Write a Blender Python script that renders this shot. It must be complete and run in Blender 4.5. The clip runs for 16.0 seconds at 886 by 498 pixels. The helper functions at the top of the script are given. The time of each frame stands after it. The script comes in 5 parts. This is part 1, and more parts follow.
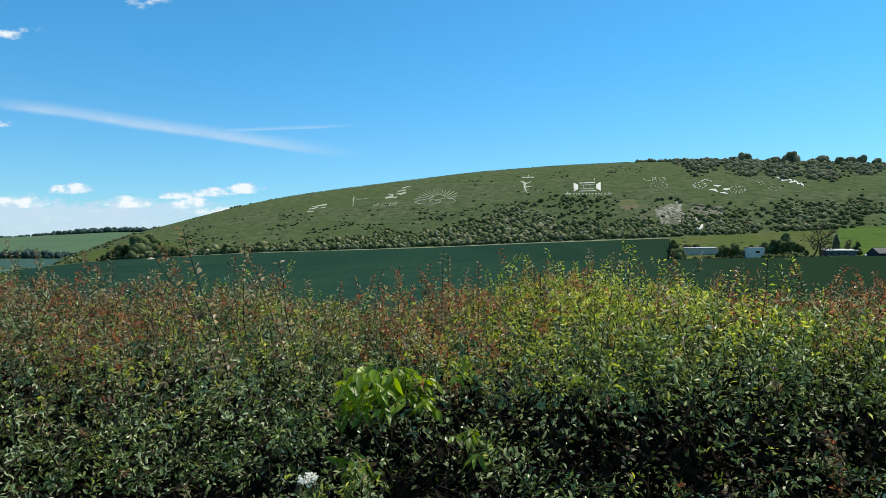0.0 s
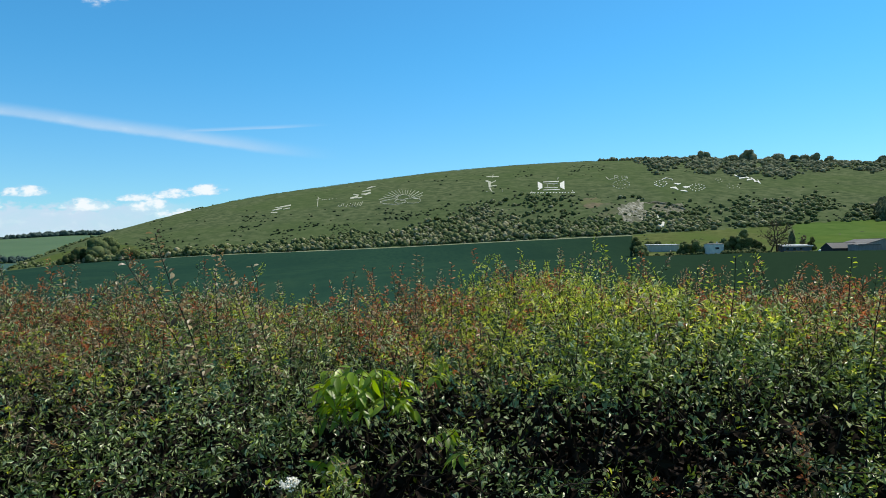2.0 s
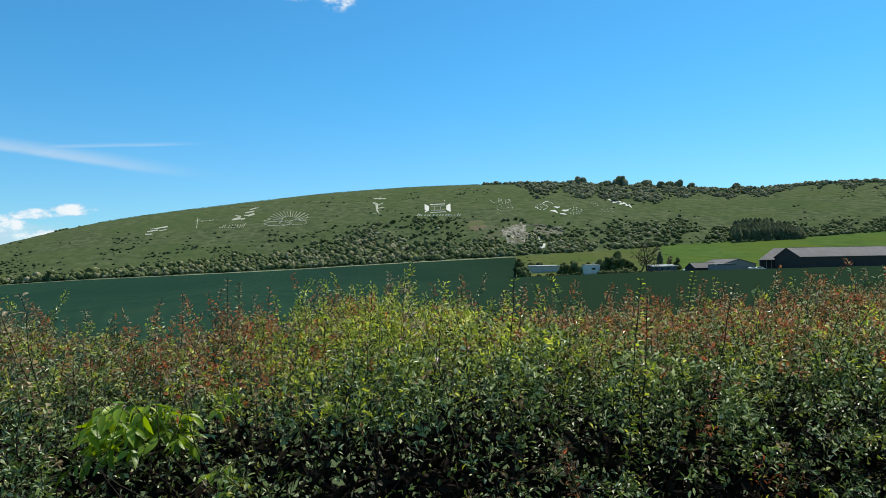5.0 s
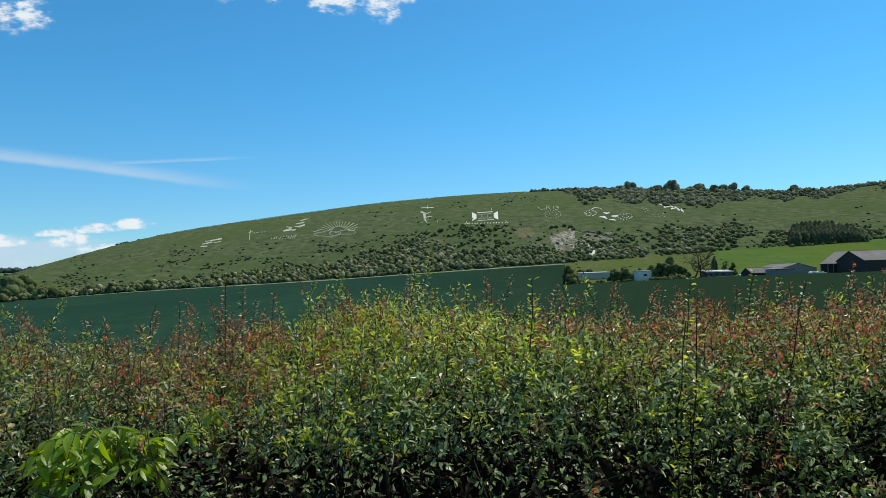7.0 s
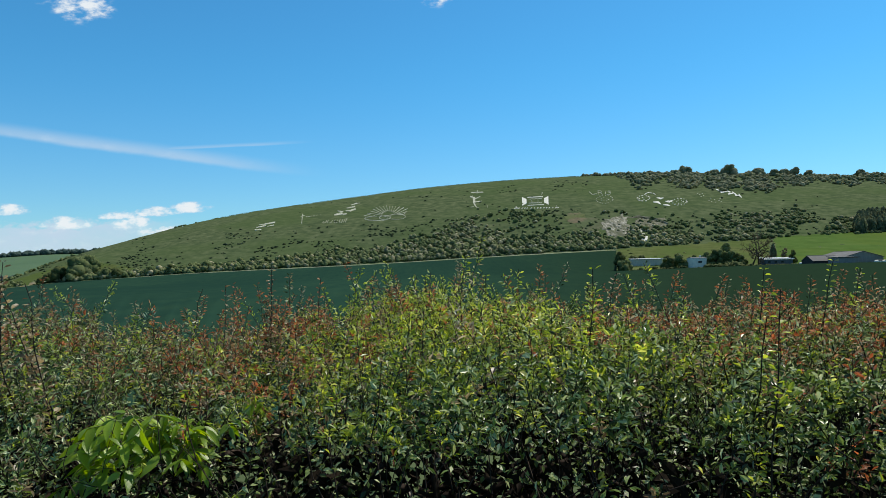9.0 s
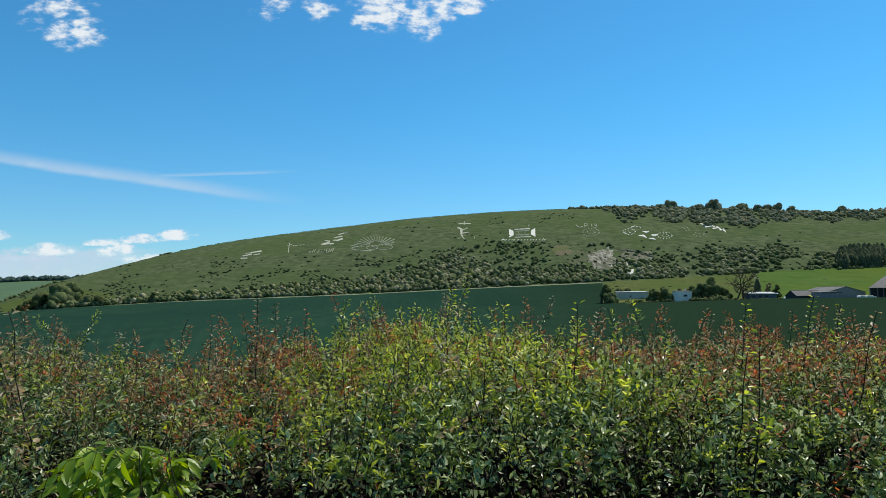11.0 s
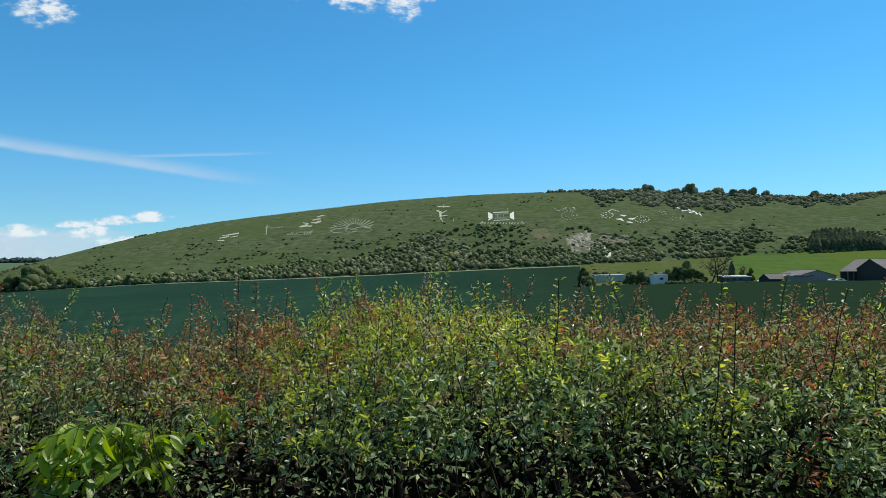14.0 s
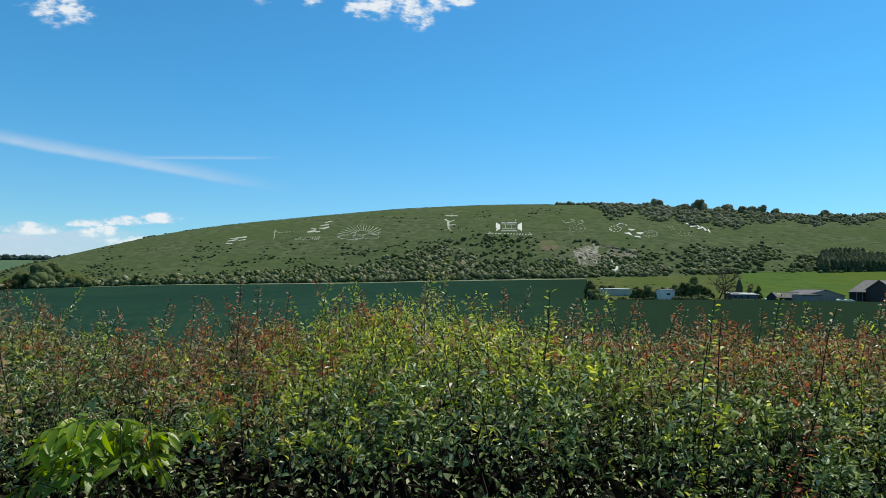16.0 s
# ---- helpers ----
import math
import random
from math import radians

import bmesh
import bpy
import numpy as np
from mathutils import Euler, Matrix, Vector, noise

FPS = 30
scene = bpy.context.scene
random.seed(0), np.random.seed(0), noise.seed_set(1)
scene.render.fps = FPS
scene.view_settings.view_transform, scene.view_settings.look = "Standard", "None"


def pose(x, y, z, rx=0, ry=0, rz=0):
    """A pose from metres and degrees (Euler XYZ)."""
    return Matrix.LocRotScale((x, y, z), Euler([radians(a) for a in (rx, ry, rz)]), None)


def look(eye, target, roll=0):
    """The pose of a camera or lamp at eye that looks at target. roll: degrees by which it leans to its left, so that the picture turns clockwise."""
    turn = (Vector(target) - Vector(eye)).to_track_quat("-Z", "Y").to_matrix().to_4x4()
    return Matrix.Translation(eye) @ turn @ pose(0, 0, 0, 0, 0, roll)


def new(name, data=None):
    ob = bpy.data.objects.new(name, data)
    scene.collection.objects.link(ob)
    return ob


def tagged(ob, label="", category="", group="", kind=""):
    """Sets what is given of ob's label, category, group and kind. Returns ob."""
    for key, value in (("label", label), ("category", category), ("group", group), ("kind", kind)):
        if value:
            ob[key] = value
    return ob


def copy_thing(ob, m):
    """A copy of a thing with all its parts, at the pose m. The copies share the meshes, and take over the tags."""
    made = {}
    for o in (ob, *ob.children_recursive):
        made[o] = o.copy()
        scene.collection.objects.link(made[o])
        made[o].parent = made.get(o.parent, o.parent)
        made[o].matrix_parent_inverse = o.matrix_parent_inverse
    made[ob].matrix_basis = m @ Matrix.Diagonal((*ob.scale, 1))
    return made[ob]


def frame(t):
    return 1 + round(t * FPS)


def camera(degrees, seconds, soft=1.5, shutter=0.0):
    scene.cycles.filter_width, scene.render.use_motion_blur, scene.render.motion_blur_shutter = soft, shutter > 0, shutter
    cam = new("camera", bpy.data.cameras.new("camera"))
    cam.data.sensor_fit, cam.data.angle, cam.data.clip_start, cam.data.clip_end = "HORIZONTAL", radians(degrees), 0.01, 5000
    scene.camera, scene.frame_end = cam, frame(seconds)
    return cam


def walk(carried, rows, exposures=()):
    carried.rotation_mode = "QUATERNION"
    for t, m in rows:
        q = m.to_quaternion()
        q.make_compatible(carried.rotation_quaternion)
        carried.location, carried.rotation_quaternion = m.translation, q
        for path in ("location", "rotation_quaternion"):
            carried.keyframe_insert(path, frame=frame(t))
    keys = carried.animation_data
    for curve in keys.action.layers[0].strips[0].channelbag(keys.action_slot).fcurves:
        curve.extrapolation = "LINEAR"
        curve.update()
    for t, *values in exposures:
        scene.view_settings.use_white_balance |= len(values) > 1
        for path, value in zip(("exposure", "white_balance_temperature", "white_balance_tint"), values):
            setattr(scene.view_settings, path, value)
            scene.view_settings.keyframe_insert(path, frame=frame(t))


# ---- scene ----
cam = camera(66.3, 16.0, soft=0.5)
PATH = [
    (0.00, 0.0000, -0.0000, 1.6500, 90.000, -0.000, 0.000),
    (0.50, -0.0045, 0.0034, 1.6516, 89.930, -0.002, 0.112),
    (1.00, -0.0107, 0.0005, 1.6511, 89.640, 0.044, -0.618),
    (1.50, -0.0166, -0.0056, 1.6524, 89.277, 0.167, -1.267),
    (2.00, -0.0273, -0.0104, 1.6557, 89.958, 0.663, -2.884),
    (2.50, -0.0530, -0.0182, 1.6518, 89.918, 0.212, -5.715),
    (3.00, -0.0817, -0.0277, 1.6543, 91.112, 0.287, -7.565),
    (3.50, -0.0684, -0.0313, 1.6587, 91.078, 0.950, -8.317),
    (4.00, 0.0207, -0.0380, 1.6668, 91.878, 1.144, -8.382),
    (4.50, 0.1342, -0.0411, 1.6653, 91.743, 0.808, -11.633),
    (4.70, 0.1792, -0.0367, 1.6635, 91.565, 1.082, -12.344),
    (6.80, 0.3820, 0.2305, 1.6329, 93.505, 1.313, -11.212),
    (7.00, 0.3870, 0.2401, 1.6345, 92.474, 1.718, -8.257),
    (7.50, 0.3988, 0.2782, 1.6363, 91.883, 1.044, -6.312),
    (8.00, 0.4030, 0.3177, 1.6348, 91.218, 1.426, -5.546),
    (8.20, 0.4017, 0.3314, 1.6361, 90.817, 1.837, -4.785),
    (10.30, 0.3865, 0.3380, 1.6438, 93.155, 0.317, -3.817),
    (10.50, 0.3901, 0.3325, 1.6446, 93.465, 0.316, -4.455),
    (11.00, 0.3930, 0.3207, 1.6449, 93.871, 0.525, -5.241),
    (11.50, 0.3929, 0.3208, 1.6428, 94.040, -0.158, -6.965),
    (12.00, 0.4047, 0.3315, 1.6368, 92.979, 0.378, -9.815),
    (12.50, 0.4127, 0.3302, 1.6409, 93.482, 1.134, -10.585),
    (13.00, 0.4063, 0.3237, 1.6408, 93.874, 1.425, -8.832),
    (13.50, 0.3949, 0.3172, 1.6362, 93.006, 0.782, -8.122),
    (14.00, 0.3839, 0.3135, 1.6322, 92.413, 0.448, -7.026),
    (14.50, 0.3916, 0.3151, 1.6341, 92.731, 0.293, -5.906),
    (15.00, 0.4025, 0.3064, 1.6304, 92.492, -0.620, -6.723),
    (15.50, 0.3991, 0.2860, 1.6382, 93.049, 0.034, -6.023),
    (16.00, 0.4039, 0.2739, 1.6320, 93.172, -1.171, -6.510),
]
walk(cam, [(t, pose(*p)) for t, *p in PATH], [(0.0, 0.13), (3.5, 0.13), (5.5, 0.06), (7.5, -0.01), (16.0, -0.02)])

# ---- light ----
SUN_RISE, SUN_TURN = 56.0, 58.0      # degrees above the horizon, degrees clockwise from straight ahead
EYE = 1.65


def wire(tree, kind, inputs=()):
    """One shader node with its inputs set by index or name."""
    node = tree.nodes.new(kind)
    if kind == "ShaderNodeMix":
        node.data_type = "RGBA"
    if kind == "ShaderNodeMapRange":
        node.interpolation_type = "SMOOTHSTEP"
    for key, value in dict(inputs).items():
        if isinstance(value, bpy.types.NodeSocket):
            tree.links.new(value, node.inputs[key])
        else:
            node.inputs[key].default_value = value
    return node


def calc(tree, op, a, b=0.0, c=0.0, clamp=False):
    node = wire(tree, "ShaderNodeMath", {0: a, 1: b, 2: c})
    node.operation, node.use_clamp = op, clamp
    return node.outputs[0]


def blend(tree, factor, a, b, how="MIX"):
    node = wire(tree, "ShaderNodeMix", {0: factor})
    node.blend_type = how
    for socket, value in ((node.inputs[6], a), (node.inputs[7], b)):
        if isinstance(value, bpy.types.NodeSocket):
            tree.links.new(value, socket)
        else:
            socket.default_value = (*value, 1)
    return node.outputs[2]


def ease(tree, value, low, high):
    return wire(tree, "ShaderNodeMapRange", {"Value": value, "From Min": low, "From Max": high}).outputs[0]


def make_sky():
    world = bpy.data.worlds.new("sky")
    scene.world = world
    world.use_nodes = True
    t = world.node_tree
    t.nodes.clear()
    sky = wire(t, "ShaderNodeTexSky")
    sky.sky_type, sky.sun_disc = "NISHITA", False
    sky.sun_elevation, sky.sun_rotation = radians(SUN_RISE), radians(SUN_TURN)
    sky.altitude, sky.air_density, sky.dust_density, sky.ozone_density = 100.0, 1.0, 0.15, 1.3
    way = wire(t, "ShaderNodeSeparateXYZ", {0: wire(t, "ShaderNodeTexCoord").outputs["Generated"]})
    ahead = calc(t, "MAXIMUM", way.outputs[1], 0.05)
    u, v = calc(t, "DIVIDE", way.outputs[0], ahead), calc(t, "DIVIDE", way.outputs[2], ahead)
    front = ease(t, way.outputs[1], 0.1, 0.3)
    clear = blend(t, ease(t, way.outputs[2], 0.0, 0.30), (0.59, 1.0, 1.28), (0.375, 1.11, 1.42))
    clear = blend(t, ease(t, way.outputs[2], 0.42, 0.85), clear, (0.95, 0.95, 0.90))
    tint = blend(t, 1.0, sky.outputs[0], clear, "MULTIPLY")
    flat = wire(t, "ShaderNodeCombineXYZ", {0: u, 1: calc(t, "MULTIPLY", v, 1.9), 2: 0.3}).outputs[0]
    billow = wire(t, "ShaderNodeTexNoise", {"Vector": flat, "Scale": 46.0, "Detail": 6.0, "Roughness": 0.58}).outputs[0]
    wisp = wire(t, "ShaderNodeTexNoise", {"Vector": flat, "Scale": 7.0, "Detail": 5.0, "Roughness": 0.6}).outputs[0]
    # cumulus: bearing and rise of the middle, half width and half height, firmness
    puffs = [(0.008, 0.428, 0.050, 0.026, 1.0), (-0.014, 0.416, 0.030, 0.016, 0.9), (0.068, 0.416, 0.030, 0.026, 1.0), (0.093, 0.436, 0.030, 0.020, 0.9), (0.130, 0.446, 0.028, 0.022, 1.0), (-0.090, 0.430, 0.024, 0.017, 0.75),
             (-0.158, 0.430, 0.028, 0.018, 0.50), (-0.437, 0.382, 0.040, 0.022, 0.95), (-0.455, 0.425, 0.040, 0.026, 0.75), (-0.492, 0.405, 0.020, 0.020, 0.35), (0.172, 0.453, 0.014, 0.007, 0.5),
             (-0.546, 0.087, 0.034, 0.0085, 1.3), (-0.462, 0.067, 0.040, 0.0100, 1.1), (-0.392, 0.078, 0.030, 0.0085, 1.1), (-0.340, 0.082, 0.034, 0.0075, 1.1),
             (-0.291, 0.087, 0.030, 0.0085, 1.1), (-0.375, 0.064, 0.040, 0.0110, 1.0), (-0.33, 0.055, 0.05, 0.011, 0.95), (-0.63, 0.068, 0.055, 0.012, 1.0), (-0.575, 0.085, 0.010, 0.006, 0.6),
             (-0.72, 0.36, 0.06, 0.03, 0.8), (-0.74, 0.075, 0.07, 0.012, 1.0), (-0.635, 0.318, 0.026, 0.008, 0.8), (-0.595, 0.322, 0.012, 0.006, 0.25), (-0.655, 0.184, 0.020, 0.006, 0.6)]
    total = -1.0
    for x, y, w, h, firm in puffs:
        w, h = (w * 1.15, h * 1.35) if y < 0.2 else (w * 1.2, h * 1.3)
        a = calc(t, "DIVIDE", calc(t, "SUBTRACT", u, x), w)
        b = calc(t, "DIVIDE", calc(t, "SUBTRACT", v, y), h)
        if y < 0.2:      # flat below, heaped above
            b = calc(t, "MAXIMUM", b, calc(t, "MULTIPLY", b, -1.7))
        round_ = calc(t, "SUBTRACT", 1.0, calc(t, "ADD", calc(t, "MULTIPLY", a, a), calc(t, "MULTIPLY", b, b)))
        total = calc(t, "MAXIMUM", calc(t, "MULTIPLY", round_, firm), total)
    heap = ease(t, calc(t, "ADD", total, calc(t, "MULTIPLY", calc(t, "SUBTRACT", billow, 0.53), 3.8)), -0.1, 1.15)
    heap = calc(t, "MULTIPLY", heap, ease(t, total, -0.35, 0.45))
    # bank of pale cloud low over the far hills
    edge = calc(t, "ADD", v, calc(t, "MULTIPLY", calc(t, "SUBTRACT", billow, 0.5), 0.05))
    bank = calc(t, "MULTIPLY", ease(t, edge, 0.074, 0.060), ease(t, u, -0.28, -0.42))
    bank = calc(t, "MULTIPLY", bank, calc(t, "ADD", calc(t, "MULTIPLY", ease(t, wisp, 0.3, 0.6), 0.35), 0.65))
    bank = calc(t, "MULTIPLY", bank, 0.97)
    # two condensation trails
    trails = 0.0
    for x0, y0, x1, y1, wide, firm in ((-0.70, 0.219, -0.085, 0.1305, 0.0150, 0.60), (-0.36, 0.1725, -0.105, 0.1825, 0.0042, 0.36)):
        long = math.hypot(x1 - x0, y1 - y0)
        ex, ey = (x1 - x0) / long, (y1 - y0) / long
        px, py = calc(t, "SUBTRACT", u, x0), calc(t, "SUBTRACT", v, y0)
        along = calc(t, "DIVIDE", calc(t, "ADD", calc(t, "MULTIPLY", px, ex), calc(t, "MULTIPLY", py, ey)), long)
        off = calc(t, "SUBTRACT", calc(t, "MULTIPLY", py, ex), calc(t, "MULTIPLY", px, ey))
        off = calc(t, "ADD", off, calc(t, "MULTIPLY", calc(t, "SUBTRACT", wisp, 0.5), wide * 0.7))
        drift = calc(t, "MULTIPLY", ease(t, off, wide * 1.25, 0.0), ease(t, off, wide * -0.5, 0.0))      # feathered above, firmer below
        streak = calc(t, "MULTIPLY", drift, calc(t, "MULTIPLY", ease(t, along, 0.0, 0.2), ease(t, along, 1.0, 0.62)))
        trails = calc(t, "MAXIMUM", trails, calc(t, "MULTIPLY", streak, calc(t, "MULTIPLY", calc(t, "ADD", wisp, 0.35), firm)))
    shade = wire(t, "ShaderNodeTexNoise", {"Vector": flat, "Scale": 40.0, "Detail": 3.0}).outputs[0]
    white = blend(t, ease(t, calc(t, "ADD", calc(t, "MULTIPLY", shade, 0.6), calc(t, "MULTIPLY", heap, 0.4)), 0.3, 0.68), (5.5, 6.8, 8.2), (8.4, 8.9, 9.2))
    cover = calc(t, "MAXIMUM", calc(t, "MAXIMUM", heap, bank), trails)
    cover = calc(t, "MULTIPLY", calc(t, "MULTIPLY", cover, front), 0.96, clamp=True)
    colour = blend(t, cover, tint, white)
    glow = wire(t, "ShaderNodeBackground", {"Color": colour, "Strength": 0.1})
    out = wire(t, "ShaderNodeOutputWorld", {"Surface": glow.outputs[0]})
    sun = new("sun", bpy.data.lights.new("sun", "SUN"))
    sun.data.energy, sun.data.angle, sun.data.color = 4.9, radians(0.53), (1.0, 0.94, 0.82)
    e, r = radians(SUN_RISE), radians(SUN_TURN)
    sun.matrix_world = look((0, 0, 60), (-math.sin(r) * math.cos(e), -math.cos(r) * math.cos(e), 60 - math.sin(e)))


make_sky()


# ---- materials ----
def surface(name, colours, scale=1.0, detail=4.0, rough=0.9, bump=0.0, bump_scale=None, second=None, second_scale=0.1, second_amount=0.5,
            spec=0.3, island=0.0, sheer=0.0, stretch=(1, 1, 1), metal=0.0, single=0.0, across=None):
    """Noise-driven paint: colours as a ramp, a second larger pattern, fine relief. island, single: how far each loose piece or each object varies. across: a colour that takes over slowly from one side of a field to the other. sheer: light let through, as leaves do."""
    m = bpy.data.materials.new(name)
    m.use_nodes = True
    t = m.node_tree
    t.nodes.clear()
    place = wire(t, "ShaderNodeMapping", {"Vector": wire(t, "ShaderNodeTexCoord").outputs["Object"], "Scale": stretch}).outputs[0]
    grain = wire(t, "ShaderNodeTexNoise", {"Vector": place, "Scale": scale, "Detail": detail, "Roughness": 0.6})
    drive = grain.outputs[0]
    if island:
        piece = wire(t, "ShaderNodeNewGeometry").outputs["Random Per Island"]
        drive = calc(t, "ADD", calc(t, "MULTIPLY", drive, 1 - island), calc(t, "MULTIPLY", piece, island))
    if single:
        piece = wire(t, "ShaderNodeObjectInfo").outputs["Random"]
        drive = calc(t, "ADD", calc(t, "MULTIPLY", drive, 1 - single), calc(t, "MULTIPLY", piece, single))
    ramp = wire(t, "ShaderNodeValToRGB", {0: drive})
    low, high = (0.05, 0.95) if max(island, single) > 0.5 else (0.3, 0.7)
    while len(ramp.color_ramp.elements) < len(colours):
        ramp.color_ramp.elements.new(0.5)
    for i, c in enumerate(colours):
        ramp.color_ramp.elements[i].position = low + (high - low) * i / max(1, len(colours) - 1)
        ramp.color_ramp.elements[i].color = (*c, 1)
    colour = ramp.outputs[0]
    if second:
        big = wire(t, "ShaderNodeTexNoise", {"Vector": place, "Scale": second_scale, "Detail": 3.0}).outputs[0]
        colour = blend(t, calc(t, "MULTIPLY", ease(t, big, 0.4, 0.65), second_amount), colour, second)
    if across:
        # across carries a shading change with bearing, put into the colour
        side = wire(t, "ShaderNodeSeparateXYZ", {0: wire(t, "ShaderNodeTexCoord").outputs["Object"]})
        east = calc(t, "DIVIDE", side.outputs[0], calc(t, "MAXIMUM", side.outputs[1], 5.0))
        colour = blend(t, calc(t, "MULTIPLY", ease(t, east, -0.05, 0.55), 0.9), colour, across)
    shade = wire(t, "ShaderNodeBsdfPrincipled", {"Base Color": colour, "Roughness": rough, "Specular IOR Level": spec, "Metallic": metal})
    last = shade.outputs[0]
    if bump:
        fine = wire(t, "ShaderNodeTexNoise", {"Vector": place, "Scale": bump_scale or scale * 4, "Detail": 4.0}).outputs[0]
        relief = wire(t, "ShaderNodeBump", {"Strength": bump, "Height": fine})
        t.links.new(relief.outputs[0], shade.inputs["Normal"])
    if sheer:
        glow = wire(t, "ShaderNodeBsdfTranslucent", {"Color": wire(t, "ShaderNodeHueSaturation", {"Hue": 0.485, "Saturation": 1.15, "Value": 1.7, "Color": colour}).outputs[0]})
        last = wire(t, "ShaderNodeMixShader", {0: sheer, 1: last, 2: glow.outputs[0]}).outputs[0]
    wire(t, "ShaderNodeOutputMaterial", {"Surface": last})
    return m


M_DOWN = surface("down_grass", [(0.044, 0.068, 0.033), (0.079, 0.105, 0.050), (0.124, 0.146, 0.076)], scale=0.11, detail=10, bump=0.4, bump_scale=0.35,
                 second=(0.066, 0.100, 0.038), second_scale=0.01, second_amount=0.6, stretch=(1, 1, 2.6), rough=1.0, spec=0.0)
# across darkens the sunward side: the crop's backlit shade, painted into its colour
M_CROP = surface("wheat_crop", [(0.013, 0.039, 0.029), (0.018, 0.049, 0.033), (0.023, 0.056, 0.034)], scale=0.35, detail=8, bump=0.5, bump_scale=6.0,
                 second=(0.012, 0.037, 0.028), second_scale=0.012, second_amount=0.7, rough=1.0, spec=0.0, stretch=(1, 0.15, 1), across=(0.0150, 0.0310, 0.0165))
M_PASTURE = surface("pasture_grass", [(0.056, 0.098, 0.026), (0.070, 0.122, 0.031), (0.088, 0.136, 0.039)], scale=0.06, detail=8, bump=0.3, bump_scale=1.5,
                    second=(0.085, 0.125, 0.026), second_scale=0.012, second_amount=0.8, rough=1.0, spec=0.0)
M_ROUGH = surface("rough_grass", [(0.060, 0.080, 0.030), (0.088, 0.108, 0.038), (0.125, 0.140, 0.060)], scale=0.12, detail=9, bump=0.5, bump_scale=0.8, second=(0.070, 0.105, 0.030), second_scale=0.03, second_amount=0.8, rough=1.0, spec=0.0)
M_FAR = surface("far_field", [(0.062, 0.115, 0.060), (0.078, 0.138, 0.068)], scale=0.01, detail=6, rough=1.0, spec=0.1, second=(0.085, 0.135, 0.075), second_scale=0.003)
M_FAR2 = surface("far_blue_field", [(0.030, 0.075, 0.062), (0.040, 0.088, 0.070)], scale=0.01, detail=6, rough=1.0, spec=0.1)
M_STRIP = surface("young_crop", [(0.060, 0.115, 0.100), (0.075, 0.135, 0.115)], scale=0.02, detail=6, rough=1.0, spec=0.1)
M_CHALK = surface("chalk", [(0.54, 0.54, 0.48), (0.72, 0.72, 0.66)], scale=0.4, detail=6, rough=1.0, spec=0.1, bump=0.3)
M_CHALKOLD = surface("weathered_chalk", [(0.06, 0.070, 0.040), (0.17, 0.17, 0.12), (0.30, 0.29, 0.235), (0.50, 0.48, 0.41)], scale=0.42, detail=10, rough=1.0, spec=0.1, bump=0.8, stretch=(1, 0.3, 0.5), second=(0.085, 0.095, 0.055), second_scale=0.13, second_amount=0.9)
M_CHALKWORN = surface("overgrown_chalk", [(0.16, 0.20, 0.10), (0.38, 0.39, 0.30), (0.60, 0.60, 0.52)], scale=0.5, detail=6, rough=1.0, spec=0.1, bump=0.3)
M_BANK = surface("quarry_earth", [(0.070, 0.082, 0.042), (0.13, 0.132, 0.088), (0.27, 0.26, 0.20)], scale=0.3, detail=8, rough=1.0, spec=0.1, bump=0.6)
M_SOIL = surface("bare_soil", [(0.11, 0.10, 0.06), (0.17, 0.14, 0.085)], scale=0.15, detail=7, rough=1.0, spec=0.1, second=(0.09, 0.12, 0.04), second_scale=0.06, second_amount=0.85)
M_WORN = surface("worn_turf", [(0.065, 0.075, 0.040), (0.10, 0.108, 0.058), (0.125, 0.130, 0.075)], scale=0.2, detail=8, rough=1.0, spec=0.1, second=(0.066, 0.100, 0.038), second_scale=0.05, second_amount=0.7)
M_TRACK = surface("dry_track", [(0.20, 0.22, 0.14), (0.30, 0.30, 0.22)], scale=0.2, detail=6, rough=1.0, spec=0.1)
M_SCRUB = surface("blossoming_leaves", [(0.125, 0.145, 0.064), (0.205, 0.215, 0.105), (0.30, 0.29, 0.165), (0.44, 0.41, 0.27)], scale=0.13, detail=3, island=0.35, rough=0.9, spec=0.1, sheer=0.26, bump=0.6, bump_scale=1.6)
# paler and greyer than the lower scrub: haze put into the crest's leaf colour
M_CREST = surface("hazed_crest_leaves", [(0.140, 0.165, 0.092), (0.200, 0.225, 0.134), (0.26, 0.275, 0.178), (0.35, 0.35, 0.24)], scale=0.1, detail=3, island=0.30, rough=0.9, spec=0.1, sheer=0.48, bump=0.6, bump_scale=1.6)
M_BELT = surface("wood_leaves", [(0.085, 0.118, 0.046), (0.130, 0.170, 0.068), (0.180, 0.216, 0.095), (0.24, 0.265, 0.135)], scale=0.08, detail=4, island=0.36, rough=0.9, spec=0.1, sheer=0.38, bump=0.6, bump_scale=1.6)
M_BUSH = surface("thorn_leaves", [(0.030, 0.048, 0.022), (0.052, 0.074, 0.034), (0.075, 0.098, 0.048)], scale=0.2, detail=3, island=0.3, rough=0.9, spec=0.1, sheer=0.12)
M_OLIVE = surface("olive_leaves", [(0.052, 0.070, 0.024), (0.088, 0.108, 0.038), (0.140, 0.156, 0.060)], scale=0.3, detail=4, island=0.4, rough=0.9, spec=0.1, sheer=0.25, bump=0.6, bump_scale=2.0)
M_BRONZE = surface("bronze_leaves", [(0.13, 0.100, 0.055), (0.19, 0.150, 0.085), (0.22, 0.19, 0.11)], scale=0.3, detail=4, island=0.4, rough=0.9, spec=0.1, sheer=0.25)
